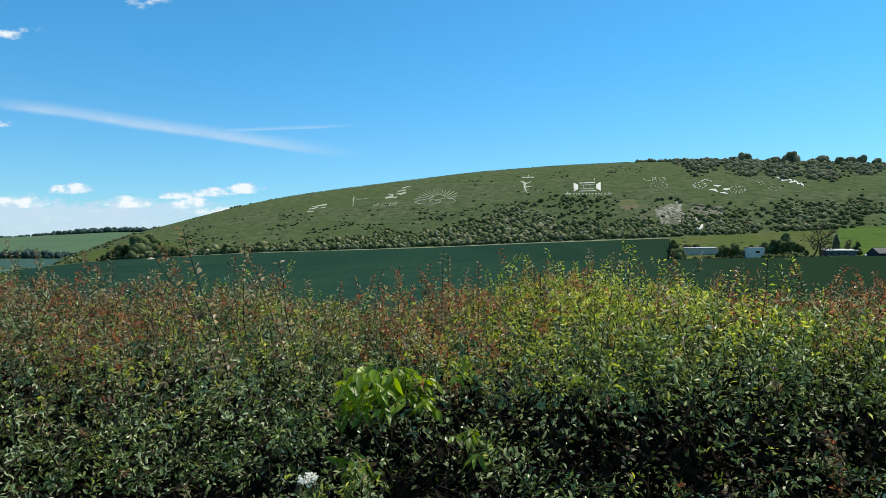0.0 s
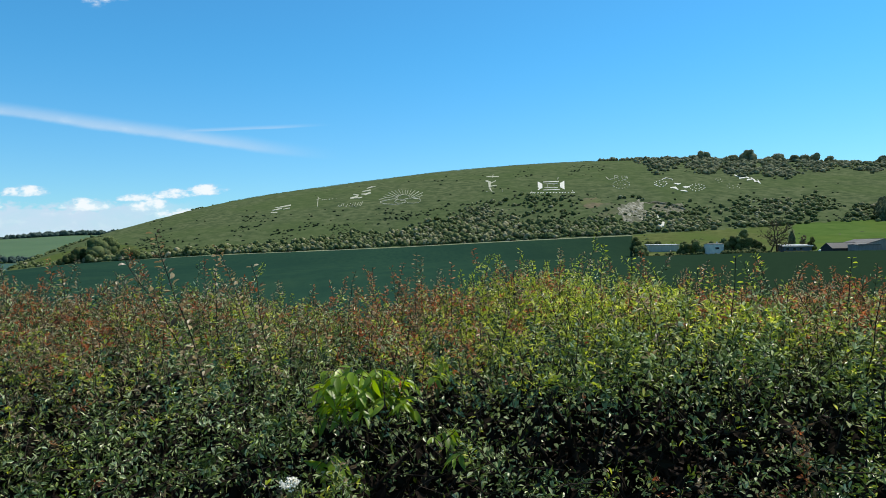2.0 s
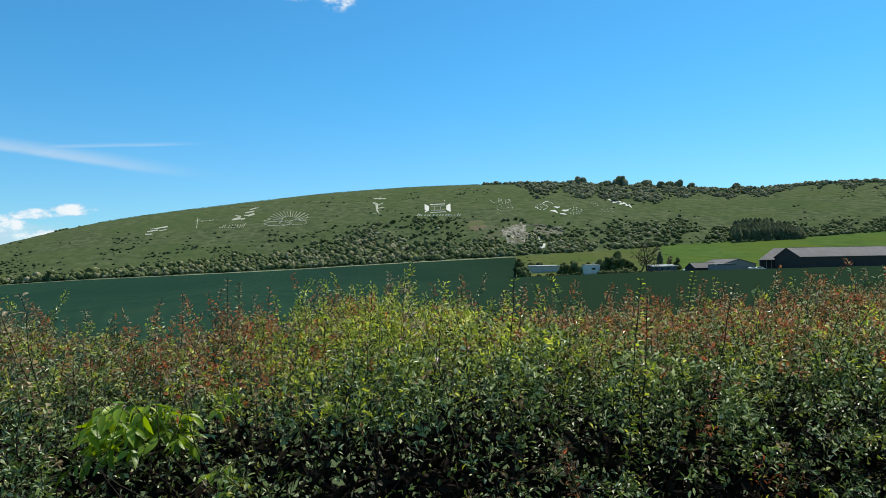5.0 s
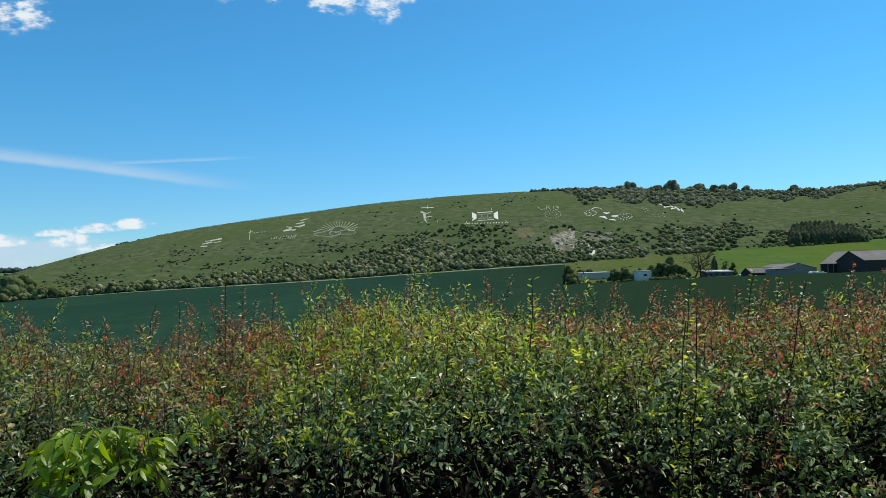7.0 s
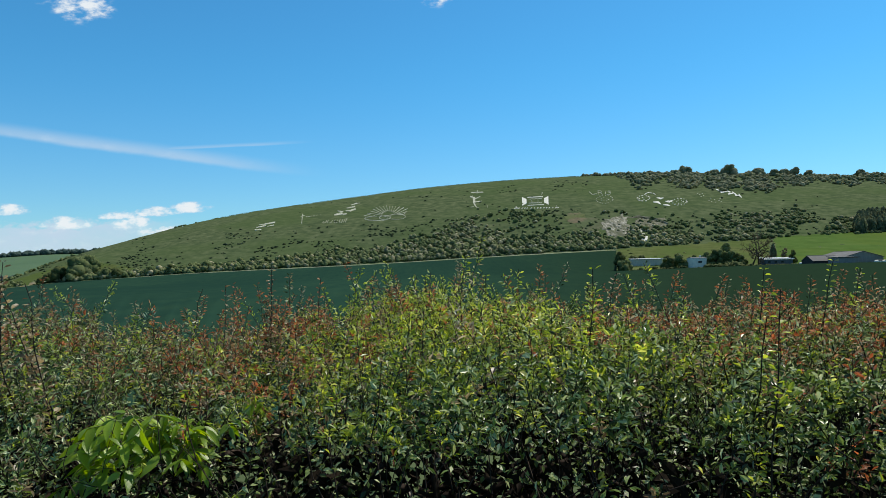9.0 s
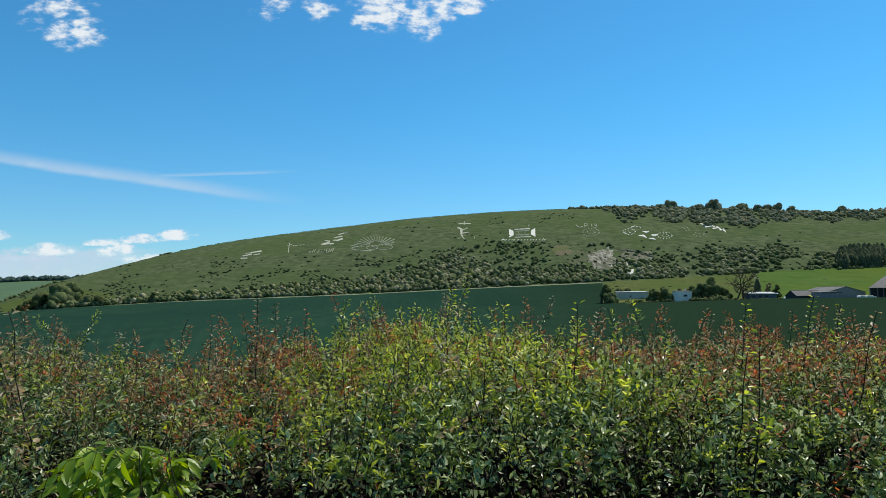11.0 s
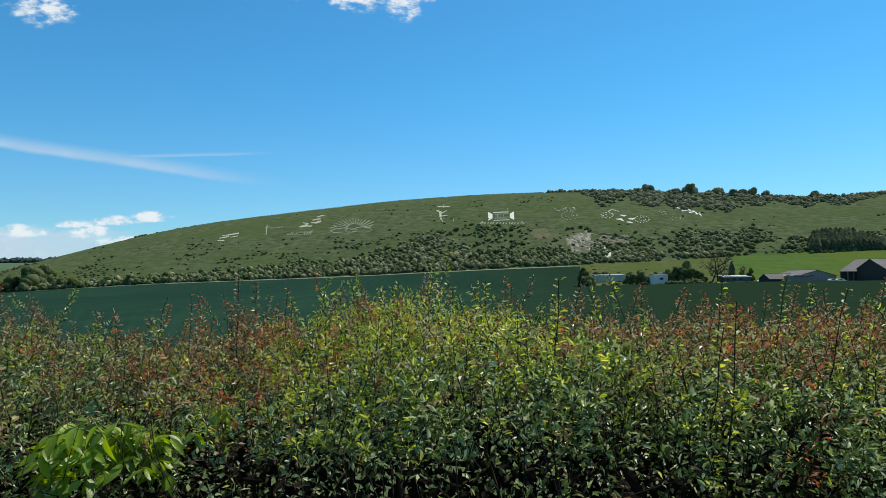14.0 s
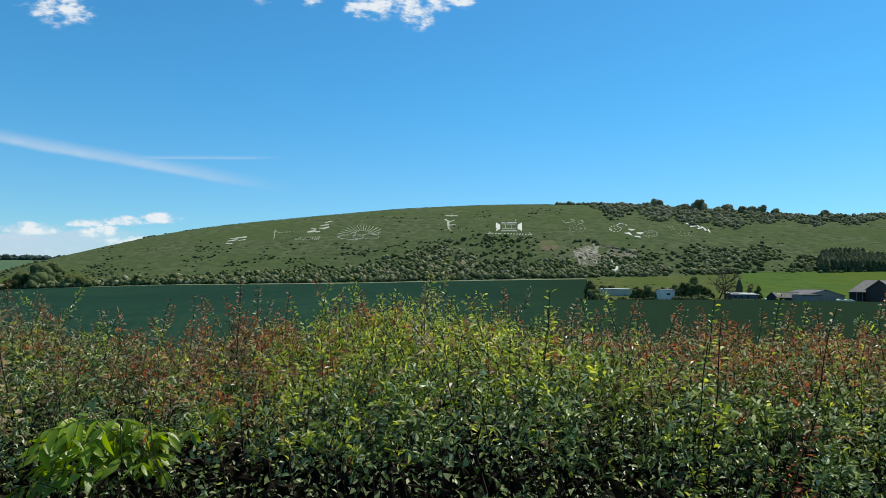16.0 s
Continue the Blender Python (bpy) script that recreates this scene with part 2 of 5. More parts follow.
# the blue in these leaves is distance haze, painted into the base colour
M_FARWOOD = surface("haze_tinted_leaves", [(0.045, 0.078, 0.070), (0.070, 0.105, 0.088)], scale=0.02, island=0.3, rough=1.0, spec=0.1, sheer=0.2)
M_CONIFER = surface("conifer_needles", [(0.105, 0.135, 0.080), (0.150, 0.180, 0.100), (0.20, 0.225, 0.13)], scale=0.2, island=0.5, rough=0.9, spec=0.1, sheer=0.5)
M_BARK = surface("bark", [(0.06, 0.045, 0.03), (0.12, 0.095, 0.065)], scale=6, rough=1.0, bump=0.5, spec=0.1)
M_TWIG = surface("hawthorn_bark", [(0.012, 0.009, 0.008), (0.030, 0.022, 0.018), (0.055, 0.042, 0.034)], scale=40, rough=0.9, bump=0.3, spec=0.15)
M_ROOFGREY = surface("fibre_cement_roof", [(0.13, 0.127, 0.125), (0.18, 0.175, 0.17)], scale=0.5, detail=7, rough=0.9, bump=0.2, second=(0.10, 0.10, 0.095), second_scale=0.12)
M_BOARD = surface("dark_boarding", [(0.036, 0.031, 0.030), (0.060, 0.052, 0.050)], scale=1.2, detail=5, rough=0.85, bump=0.3, stretch=(4, 4, 0.5))
M_WHITE = surface("white_render", [(0.76, 0.71, 0.61), (0.86, 0.81, 0.71)], scale=1.0, detail=6, rough=0.8, bump=0.1, second=(0.5, 0.5, 0.46), second_scale=0.5, second_amount=0.4)
M_METAL = surface("pale_sheet_roof", [(0.50, 0.52, 0.54), (0.62, 0.64, 0.66)], scale=1.0, detail=5, rough=0.45, spec=0.5, bump=0.1)
M_GLASS = surface("dark_glass", [(0.02, 0.025, 0.03), (0.03, 0.035, 0.04)], scale=2, rough=0.1, spec=0.6)
M_GREYWALL = surface("grey_cladding", [(0.24, 0.205, 0.19), (0.32, 0.28, 0.26)], scale=0.7, detail=5, rough=0.7, bump=0.2, stretch=(3, 3, 0.4))
M_PALEWALL = surface("pale_boarding", [(0.44, 0.40, 0.33), (0.56, 0.52, 0.44)], scale=0.7, detail=5, rough=0.8, bump=0.2, stretch=(3, 3, 0.4))
M_RUBBER = surface("tyre_rubber", [(0.02, 0.02, 0.02), (0.035, 0.035, 0.035)], scale=5, rough=0.9)
M_BLUEGREY = surface("blue_grey_cladding", [(0.055, 0.075, 0.10), (0.085, 0.105, 0.135)], scale=0.7, detail=5, rough=0.7, bump=0.2, stretch=(3, 3, 0.4))

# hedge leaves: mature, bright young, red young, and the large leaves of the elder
# the ramp's near-black and near-white ends put shade and glints into leaf colour
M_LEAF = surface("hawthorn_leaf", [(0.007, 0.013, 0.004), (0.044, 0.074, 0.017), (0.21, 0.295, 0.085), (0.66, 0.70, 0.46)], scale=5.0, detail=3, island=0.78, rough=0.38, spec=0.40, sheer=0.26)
M_LEAFNEW = surface("young_hawthorn_leaf", [(0.045, 0.075, 0.016), (0.19, 0.26, 0.045), (0.40, 0.46, 0.085), (0.68, 0.65, 0.30)], scale=3.0, detail=3, island=0.65, rough=0.36, spec=0.5, sheer=0.50)
M_LEAFRED = surface("red_hawthorn_leaf", [(0.095, 0.036, 0.020), (0.25, 0.098, 0.046), (0.43, 0.190, 0.085), (0.62, 0.46, 0.28)], scale=5.0, detail=3, island=0.65, rough=0.40, spec=0.45, sheer=0.44)
M_LEAFMIX = surface("bronzed_hawthorn_leaf", [(0.062, 0.044, 0.028), (0.160, 0.118, 0.064), (0.30, 0.245, 0.130), (0.60, 0.52, 0.37)], scale=5.0, detail=3, island=0.7, rough=0.40, spec=0.45, sheer=0.40)
M_ELDER = surface("elder_leaf", [(0.065, 0.125, 0.010), (0.180, 0.300, 0.022), (0.40, 0.52, 0.055)], scale=18.0, detail=4, single=0.6, rough=0.34, spec=0.55, sheer=0.42, bump=0.25, bump_scale=120)
# near-black filler colour: the deep shade inside the hedge, painted
M_HEDGESHADE = surface("hedge_shade", [(0.006, 0.005, 0.004), (0.014, 0.011, 0.008), (0.026, 0.020, 0.014)], scale=12.0, detail=3, island=0.6, rough=1.0, spec=0.05)
M_PETAL = surface("white_petal", [(0.78, 0.75, 0.66), (0.85, 0.83, 0.76)], scale=60, rough=0.7, sheer=0.2)
M_STALK = surface("green_stalk", [(0.09, 0.13, 0.03), (0.14, 0.17, 0.05)], scale=30, rough=0.6)


# ---- building helpers ----
def part(name, bm, material, parent=None, label=""):
    """Links a bmesh or a mesh as one object, under a thing or a part if one is given."""
    if isinstance(bm, bmesh.types.BMesh):
        data = bpy.data.meshes.new(name)
        bm.to_mesh(data)
        bm.free()
    else:
        data = bm
    if not data.materials:
        data.materials.append(material)
    ob = new(name, data)
    if parent:
        ob.parent = parent
    if label:
        tagged(ob, label)
    return ob


def thing(name, at, label, category, group="", kind="", turn=0.0):
    ob = new(name)
    ob.matrix_world = pose(*at, 0, 0, turn)
    ob.empty_display_size = 0.1
    return tagged(ob, label, category, group, kind)


def raw_mesh(name, verts, faces, smooth=False):
    """A mesh from arrays; faces all have the same number of corners."""
    data = bpy.data.meshes.new(name)
    verts, faces = np.asarray(verts, np.float32), np.asarray(faces, np.int32)
    n, k = faces.shape
    data.vertices.add(len(verts))
    data.vertices.foreach_set("co", verts.ravel())
    data.loops.add(n * k)
    data.loops.foreach_set("vertex_index", faces.ravel())
    data.polygons.add(n)
    data.polygons.foreach_set("loop_start", np.arange(0, n * k, k, dtype=np.int32))
    data.polygons.foreach_set("use_smooth", np.full(n, smooth))
    data.update(calc_edges=True)
    data.validate()
    return data


def box(bm, size, at=(0, 0, 0), turn=(0, 0, 0), bevel=0.0):
    made = bmesh.ops.create_cube(bm, size=1.0, matrix=pose(*at, *turn) @ Matrix.Diagonal((*size, 1)))
    if bevel:
        edges = list({e for v in made["verts"] for e in v.link_edges})
        bmesh.ops.bevel(bm, geom=edges, offset=bevel, segments=1, affect="EDGES")


def prism(bm, outline, depth, m):
    """A solid with that outline in its x-z plane and that depth along y."""
    front = [bm.verts.new(m @ Vector((x, 0, z))) for x, z in outline]
    back = [bm.verts.new(m @ Vector((x, depth, z))) for x, z in outline]
    n = len(outline)
    bm.faces.new(front)
    bm.faces.new(back[::-1])
    for i in range(n):
        bm.faces.new((front[i], back[i], back[(i + 1) % n], front[(i + 1) % n]))
    bmesh.ops.recalc_face_normals(bm, faces=bm.faces)


def tubes(lines, sides=4):
    """Tapered tubes as arrays. lines: (points, radii) each."""
    verts, faces, n = [], [], 0
    for pts, radii in lines:
        pts = np.asarray(pts, float)
        way = np.gradient(pts, axis=0)
        way /= np.linalg.norm(way, axis=1)[:, None] + 1e-9
        side = np.cross(way, (0.31, 0.82, 0.17))
        side /= np.linalg.norm(side, axis=1)[:, None] + 1e-9
        other = np.cross(way, side)
        for k in range(sides):
            a = 2 * math.pi * k / sides
            verts.append(pts + (side * math.cos(a) + other * math.sin(a)) * np.asarray(radii)[:, None])
        m = len(pts)
        for k in range(sides):
            k2 = (k + 1) % sides
            i = np.arange(m - 1)
            faces.append(np.stack([n + k * m + i, n + k2 * m + i, n + k2 * m + i + 1, n + k * m + i + 1], 1))
        n += m * sides
    return np.concatenate(verts), np.concatenate(faces)


def scatter(template, tris, at, way, up, size, wide=None):
    """Copies of a small flat shape (x across, y along, z proud) as arrays of verts and faces."""
    way = way / (np.linalg.norm(way, axis=1)[:, None] + 1e-9)
    side = np.cross(way, up)
    side /= np.linalg.norm(side, axis=1)[:, None] + 1e-9
    nrm = np.cross(side, way)
    size = np.asarray(size)[:, None, None]
    wide = size if wide is None else np.asarray(wide)[:, None, None]
    t = np.asarray(template, float)
    v = at[:, None, :] + wide * t[None, :, 0:1] * side[:, None, :] + size * t[None, :, 1:2] * way[:, None, :] + size * t[None, :, 2:3] * nrm[:, None, :]
    f = np.asarray(tris)[None] + (np.arange(len(at)) * len(t))[:, None, None]
    return v.reshape(-1, 3), f.reshape(-1, np.asarray(tris).shape[1])


def unit(n, rng):
    v = rng.normal(size=(n, 3))
    return v / np.linalg.norm(v, axis=1)[:, None]


# ---- the lie of the land ----
# Bearing is x / y from the path's start; rise is height above the eye over y.
DENSE = np.linspace(-1.9, 1.9, 761)


def curve(pairs, soft=5):
    x, y = zip(*pairs)
    v = np.interp(DENSE, x, y)
    k = np.exp(-0.5 * (np.arange(-3 * soft, 3 * soft + 1) / soft) ** 2)
    return np.convolve(np.pad(v, 3 * soft, mode="edge"), k / k.sum(), mode="valid")


FOOT_AWAY = curve([(-1.9, 640), (-0.5, 640), (0, 620), (0.33, 600), (0.66, 610), (1.1, 600), (1.9, 600)])
FOOT_RISE = curve([(-1.9, -0.046), (-0.75, -0.041), (-0.653, -0.0355), (-0.5867, -0.0270), (-0.528, -0.0205), (-0.487, -0.0165), (-0.295, -0.006), (-0.028, 0.0025), (0.18, 0.0117), (0.33, 0.0172), (0.51, 0.0252),
                   (0.66, 0.0345), (0.85, 0.0423), (1.02, 0.0508), (1.4, 0.06), (1.9, 0.06)])
RIDGE_AWAY = curve([(-1.9, 660), (-0.56, 680), (-0.45, 800), (-0.32, 930), (-0.1, 1000), (0.3, 1020), (1.0, 1020), (1.9, 1000)])
RIDGE_RISE = curve([(-1.9, -0.09), (-0.70, -0.075), (-0.61, -0.045), (-0.5867, -0.0270), (-0.5117, 0.0010), (-0.4533, 0.0235), (-0.4033, 0.0365), (-0.32, 0.0583), (-0.27, 0.0703), (-0.195, 0.0828), (-0.07, 0.099),
                    (0.055, 0.1142), (0.18, 0.1238), (0.288, 0.1285), (0.39, 0.129), (0.51, 0.127), (0.66, 0.1225), (0.78, 0.1235), (0.89, 0.1335), (0.97, 0.137), (1.3, 0.14), (1.9, 0.12)])
MID_HIGH = curve([(-1.9, -19), (-0.75, -17), (-0.653, -14.5), (-0.5867, -11.5), (-0.5, -9), (0, -7.5), (0.33, -5.6), (0.5, -4.1), (0.645, -2.9), (0.84, -2.5), (0.95, -2.1), (1.9, -2.0)])
MID_AWAY = 430.0
BACK_AWAY, BACK_HIGH = (0, 640, 760, 900, 1280, 2300, 2700, 4600), (-22, -22, -22, -21.5, -16, 57, 60, 10)


def bend(table, a):
    return np.interp(a, DENSE, table)


def ground(x, y):
    """Height of the land at x, y (arrays)."""
    x, y = np.asarray(x, float), np.asarray(y, float)
    r = np.hypot(x, y)
    th = np.arctan2(x, y)
    lim = 1.05
    thc = np.clip(th, -lim, lim)
    a, Y = np.tan(thc), r * np.cos(thc)
    fade = np.clip((math.pi - np.abs(th)) / (math.pi - lim), 0, 1) ** 2
    fa, mz = bend(FOOT_AWAY, a), bend(MID_HIGH, a)
    fz = EYE + bend(FOOT_RISE, a) * fa
    ra = bend(RIDGE_AWAY, a)
    rz = EYE + bend(RIDGE_RISE, a) * ra
    near = mz * np.clip((Y - 6) / (MID_AWAY - 6), 0, 1) ** 1.0
    far = mz + (fz - mz) * np.clip((Y - MID_AWAY) / (fa - MID_AWAY), 0, 1) ** 1.25
    base = np.where(Y < MID_AWAY, near, far)
    s = np.clip((Y - fa) / (ra - fa), 0, 1.0)
    hill = fz + (rz - fz) * (s + 0.16 * np.sin(math.pi * s))
    hill = np.where(Y > ra, rz - 0.0006 * (Y - ra) ** 2 * 0.8 - 0.02 * (Y - ra), hill)
    back = np.interp(Y, BACK_AWAY, BACK_HIGH)
    back = np.where(Y > 1280, -16 + (back + 16) * np.interp(a, (-1.2, -0.653, -0.487, 0), (0.5, 0.77, 1.03, 1.1)), back)
    z = np.where(Y < fa, base, np.maximum(hill, back))
    return np.where(Y < fa, z, z) * fade


def spot(a, e, low=350.0, high=1070.0):
    """Where a line of that bearing and rise from the eye meets the land, at or past the distance low."""
    a, e = np.atleast_1d(np.asarray(a, float)), np.atleast_1d(np.asarray(e, float))
    Y = np.full(a.shape, low)
    done = np.zeros(a.shape, bool)
    lo = Y.copy()
    hi = np.full(a.shape, np.nan)
    for step in np.arange(low, high, 6.0):
        over = ground(a * step, np.full(a.shape, step)) >= EYE + e * step
        first = over & np.isnan(hi)
        hi[first], lo[first] = step, step - 6.0
    ok = ~np.isnan(hi)
    hi = np.where(ok, hi, high)
    lo = np.where(ok, lo, high)
    for _ in range(12):
        mid = (lo + hi) / 2
        over = ground(a * mid, mid) >= EYE + e * mid
        hi, lo = np.where(over, mid, hi), np.where(over, lo, mid)
    p = np.stack([a * hi, hi, ground(a * hi, hi)], 1)
    return p, ok


def sheet(name, tan_range, columns, away, rows, lift, material, label, category, kind="structure", rough=0.0):
    """A sheet that follows the land between two distances (functions of the bearing), lifted off it, with a skirt at its edge."""
    a = np.linspace(*tan_range, columns)
    if name == "wheat_field":
        a = np.sort(np.concatenate([a, (CORNER - 1e-4, CORNER + 1e-4)]))
        columns += 2
    s = np.linspace(0, 1, rows)
    near, far = away(a)
    Y = near[:, None] + (far - near)[:, None] * s[None]
    X = a[:, None] * Y
    Z = ground(X, Y) + lift
    if rough:
        rng = np.random.default_rng(5)
        Z = Z + rng.normal(size=Z.shape) * rough
    Z[0] -= lift + 0.1
    Z[-1] -= lift + 0.1
    Z[:, 0] -= lift + 0.1
    Z[:, -1] -= lift + 0.1
    i = np.arange(columns * rows).reshape(columns, rows)
    f = np.stack([i[:-1, :-1], i[1:, :-1], i[1:, 1:], i[:-1, 1:]], -1).reshape(-1, 4)
    return tagged(part(name, raw_mesh(name, np.stack([X, Y, Z], -1).reshape(-1, 3), f, True), material), label, category, "", kind)


def build_ground():
    th = np.concatenate([np.linspace(-math.pi, -0.70, 60, endpoint=False), np.linspace(-0.70, 0.85, 270, endpoint=False), np.linspace(0.85, math.pi, 60)])
    r = np.concatenate([np.geomspace(0.05, 400, 44, endpoint=False), np.linspace(400, 600, 20, endpoint=False), np.linspace(600, 1500, 100, endpoint=False), np.geomspace(1500, 4600, 40)])
    X, Y = np.sin(th)[:, None] * r, np.cos(th)[:, None] * r
    Z = ground(X, Y)
    rng = np.random.default_rng(2)
    bumps = np.where((r > 620) & (r < 1080), 1.0, 0.0)[None] * rng.normal(size=Z.shape) * 0.12
    Z = Z + bumps
    i = np.arange(len(th) * len(r)).reshape(len(th), len(r))
    f = np.stack([i[:-1, :-1], i[1:, :-1], i[1:, 1:], i[:-1, 1:]], -1).reshape(-1, 4)
    v = np.stack([X, Y, Z], -1).reshape(-1, 3)
    land = bmesh.new()
    land.from_mesh(raw_mesh("ground", v, f, True))
    points = list(land.verts)
    middle = land.verts.new((0, 0, 0))
    for k in range(len(th) - 1):
        land.faces.new((middle, points[i[k, 0]], points[i[k + 1, 0]]))
    tagged(part("ground", land, M_DOWN), "chalk downland with short sunlit grass and terraced slopes", "ground", "", "structure")


build_ground()
# the wheat: it ends at the foot of the down, and nearer where the farm stands
CORNER = 0.3345


def crop_far(a):
    a = np.asarray(a, float)
    down = np.interp(a, (-1.9, -0.75, -0.6, -0.5, 0, 0.325, 0.34), (560, 600, 628, 632, 612, 592, 591))
    return np.where(a < CORNER, down, np.interp(a, (0.33, 0.45, 0.6, 0.8, 1.0, 1.9), (427, 400, 340, 262, 245, 200)))


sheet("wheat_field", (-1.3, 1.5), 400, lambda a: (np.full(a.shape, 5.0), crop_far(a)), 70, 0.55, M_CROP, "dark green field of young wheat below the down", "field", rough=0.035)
sheet("chalk_track", (-0.60, 0.334), 200, lambda a: (crop_far(a) + 0.8, crop_far(a) + 4.0), 4, 0.25, M_TRACK, "pale dry track along the edge of the wheat", "track")
sheet("rough_pasture", (0.336, 0.575), 60, lambda a: (crop_far(a) + 3.0, bend(FOOT_AWAY, a) + np.interp(a, (0.34, 0.5, 0.7, 1.5), (0, 4, 2, 0))), 60, 0.2, M_ROUGH, "rough olive-green grazing behind the farm", "pasture")
sheet("pasture", (0.58, 1.5), 140, lambda a: (crop_far(a) + 3.0, bend(FOOT_AWAY, a) + np.interp(a, (0.34, 0.5, 0.7, 1.5), (0, 4, 2, 0))), 60, 0.2, M_PASTURE, "bright green pasture between farm and scrub", "pasture")
sheet("far_pasture", (-1.2, -0.40), 60, lambda a: (np.full(a.shape, 1320.0), np.full(a.shape, 2290.0)), 60, 0.6, M_FAR, "pale green field on the far side of the valley", "field")
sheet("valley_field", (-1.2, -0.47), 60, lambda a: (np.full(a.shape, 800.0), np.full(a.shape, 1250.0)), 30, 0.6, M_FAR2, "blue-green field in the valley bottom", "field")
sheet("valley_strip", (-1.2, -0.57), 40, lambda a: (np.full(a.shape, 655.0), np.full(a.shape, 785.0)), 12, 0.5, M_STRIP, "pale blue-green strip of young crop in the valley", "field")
sheet("spur_pasture", (-0.572, -0.36), 60, lambda a: (bend(FOOT_AWAY, a) + 5.0, bend(FOOT_AWAY, a) + 0.62 * (bend(RIDGE_AWAY, a) - bend(FOOT_AWAY, a)) * np.interp(a, (-0.572, -0.46, -0.36), (1.2, 0.8, 0.12))), 30, 0.2, M_ROUGH, "bright grassy strip at the foot of the spur", "pasture")


# ---- scrub, woods and trees ----
QUAD = [(-0.5, -0.5, 0), (0.5, -0.5, 0), (0.5, 0.5, 0), (-0.5, 0.5, 0)]
ICO = bmesh.new()
bmesh.ops.create_icosphere(ICO, subdivisions=1, radius=1.0)
ICO_V = np.array([v.co for v in ICO.verts])
ICO_F = np.array([[v.index for v in f.verts] for f in ICO.faces])
ICO.free()
BALL = bmesh.new()
bmesh.ops.create_icosphere(BALL, subdivisions=2, radius=1.0)
BALL_V = np.array([v.co for v in BALL.verts])
BALL_F = np.array([[v.index for v in f.verts] for f in BALL.faces])
BALL.free()


def clump(rng, cards, lobes=6, flat=0.8):
    """One bush of unit half width on the ground: rounded leafy lobes heaped on one another, with loose sprays round them. Verts and triangles."""
    turn, reach = rng.uniform(0, 2 * math.pi, lobes), rng.uniform(0.15, 0.62, lobes)
    mid = np.stack([np.cos(turn) * reach, np.sin(turn) * reach, (0.80 - reach * rng.uniform(0.5, 1.0, lobes)) * flat], 1)
    mid[0] = (0, 0, 0.62 * flat)
    size = rng.uniform(0.26, 0.46, lobes)
    size[0] = 0.55
    verts, tris, n = [], [], 0
    for c, s in zip(mid, size):
        v = ICO_V * s * rng.uniform(0.82, 1.14, (len(ICO_V), 1)) * (1, 1, flat) + c
        verts.append(v)
        tris.append(ICO_F + n)
        n += len(v)
    which = rng.integers(0, lobes, cards)
    out = unit(cards, rng)
    out[:, 2] = np.abs(out[:, 2]) * 0.9 + out[:, 2] * 0.1
    at = mid[which] + out * (size[which] * rng.uniform(0.96, 1.10, cards))[:, None] * (1, 1, flat)
    up = out + unit(cards, rng) * 0.35
    way = np.cross(up, unit(cards, rng))
    v, f = scatter(QUAD, [(0, 1, 2), (0, 2, 3)], at, way, up, rng.uniform(0.10, 0.20, cards))
    verts.append(v)
    tris.append(f + n)
    return np.concatenate(verts), np.concatenate(tris)


def thicket(name, at, size, tall, material, label, category, cards=12, seed=1, kinds=12, kind="stuff", lobes=(4, 7)):
    """Many bushes as one mesh. at: n x 3 feet; size: half widths; tall: height factors."""
    rng = np.random.default_rng(seed)
    molds = [clump(rng, cards, lobes=int(rng.integers(*lobes))) for _ in range(kinds)]
    which = rng.integers(0, kinds, len(at))
    turn = rng.uniform(0, 2 * math.pi, len(at))
    verts, tris, n = [], [], 0
    for p, s, h, k, w in zip(at, size, tall, which, turn):
        v, f = molds[k]
        c, d = math.cos(w), math.sin(w)
        q = np.stack([v[:, 0] * c - v[:, 1] * d, v[:, 0] * d + v[:, 1] * c, v[:, 2] * h], 1) * s + p
        q[:, 2] -= 0.15 * s
        verts.append(q)
        tris.append(f + n)
        n += len(q)
    return tagged(part(name, raw_mesh(name, np.concatenate(verts), np.concatenate(tris), True), material), label, category, "", kind)


def patchy(a, e, scale, seed):
    return np.array([noise.noise((x * scale + seed * 7.3, y * scale * 2.2, seed)) for x, y in zip(a, e)])


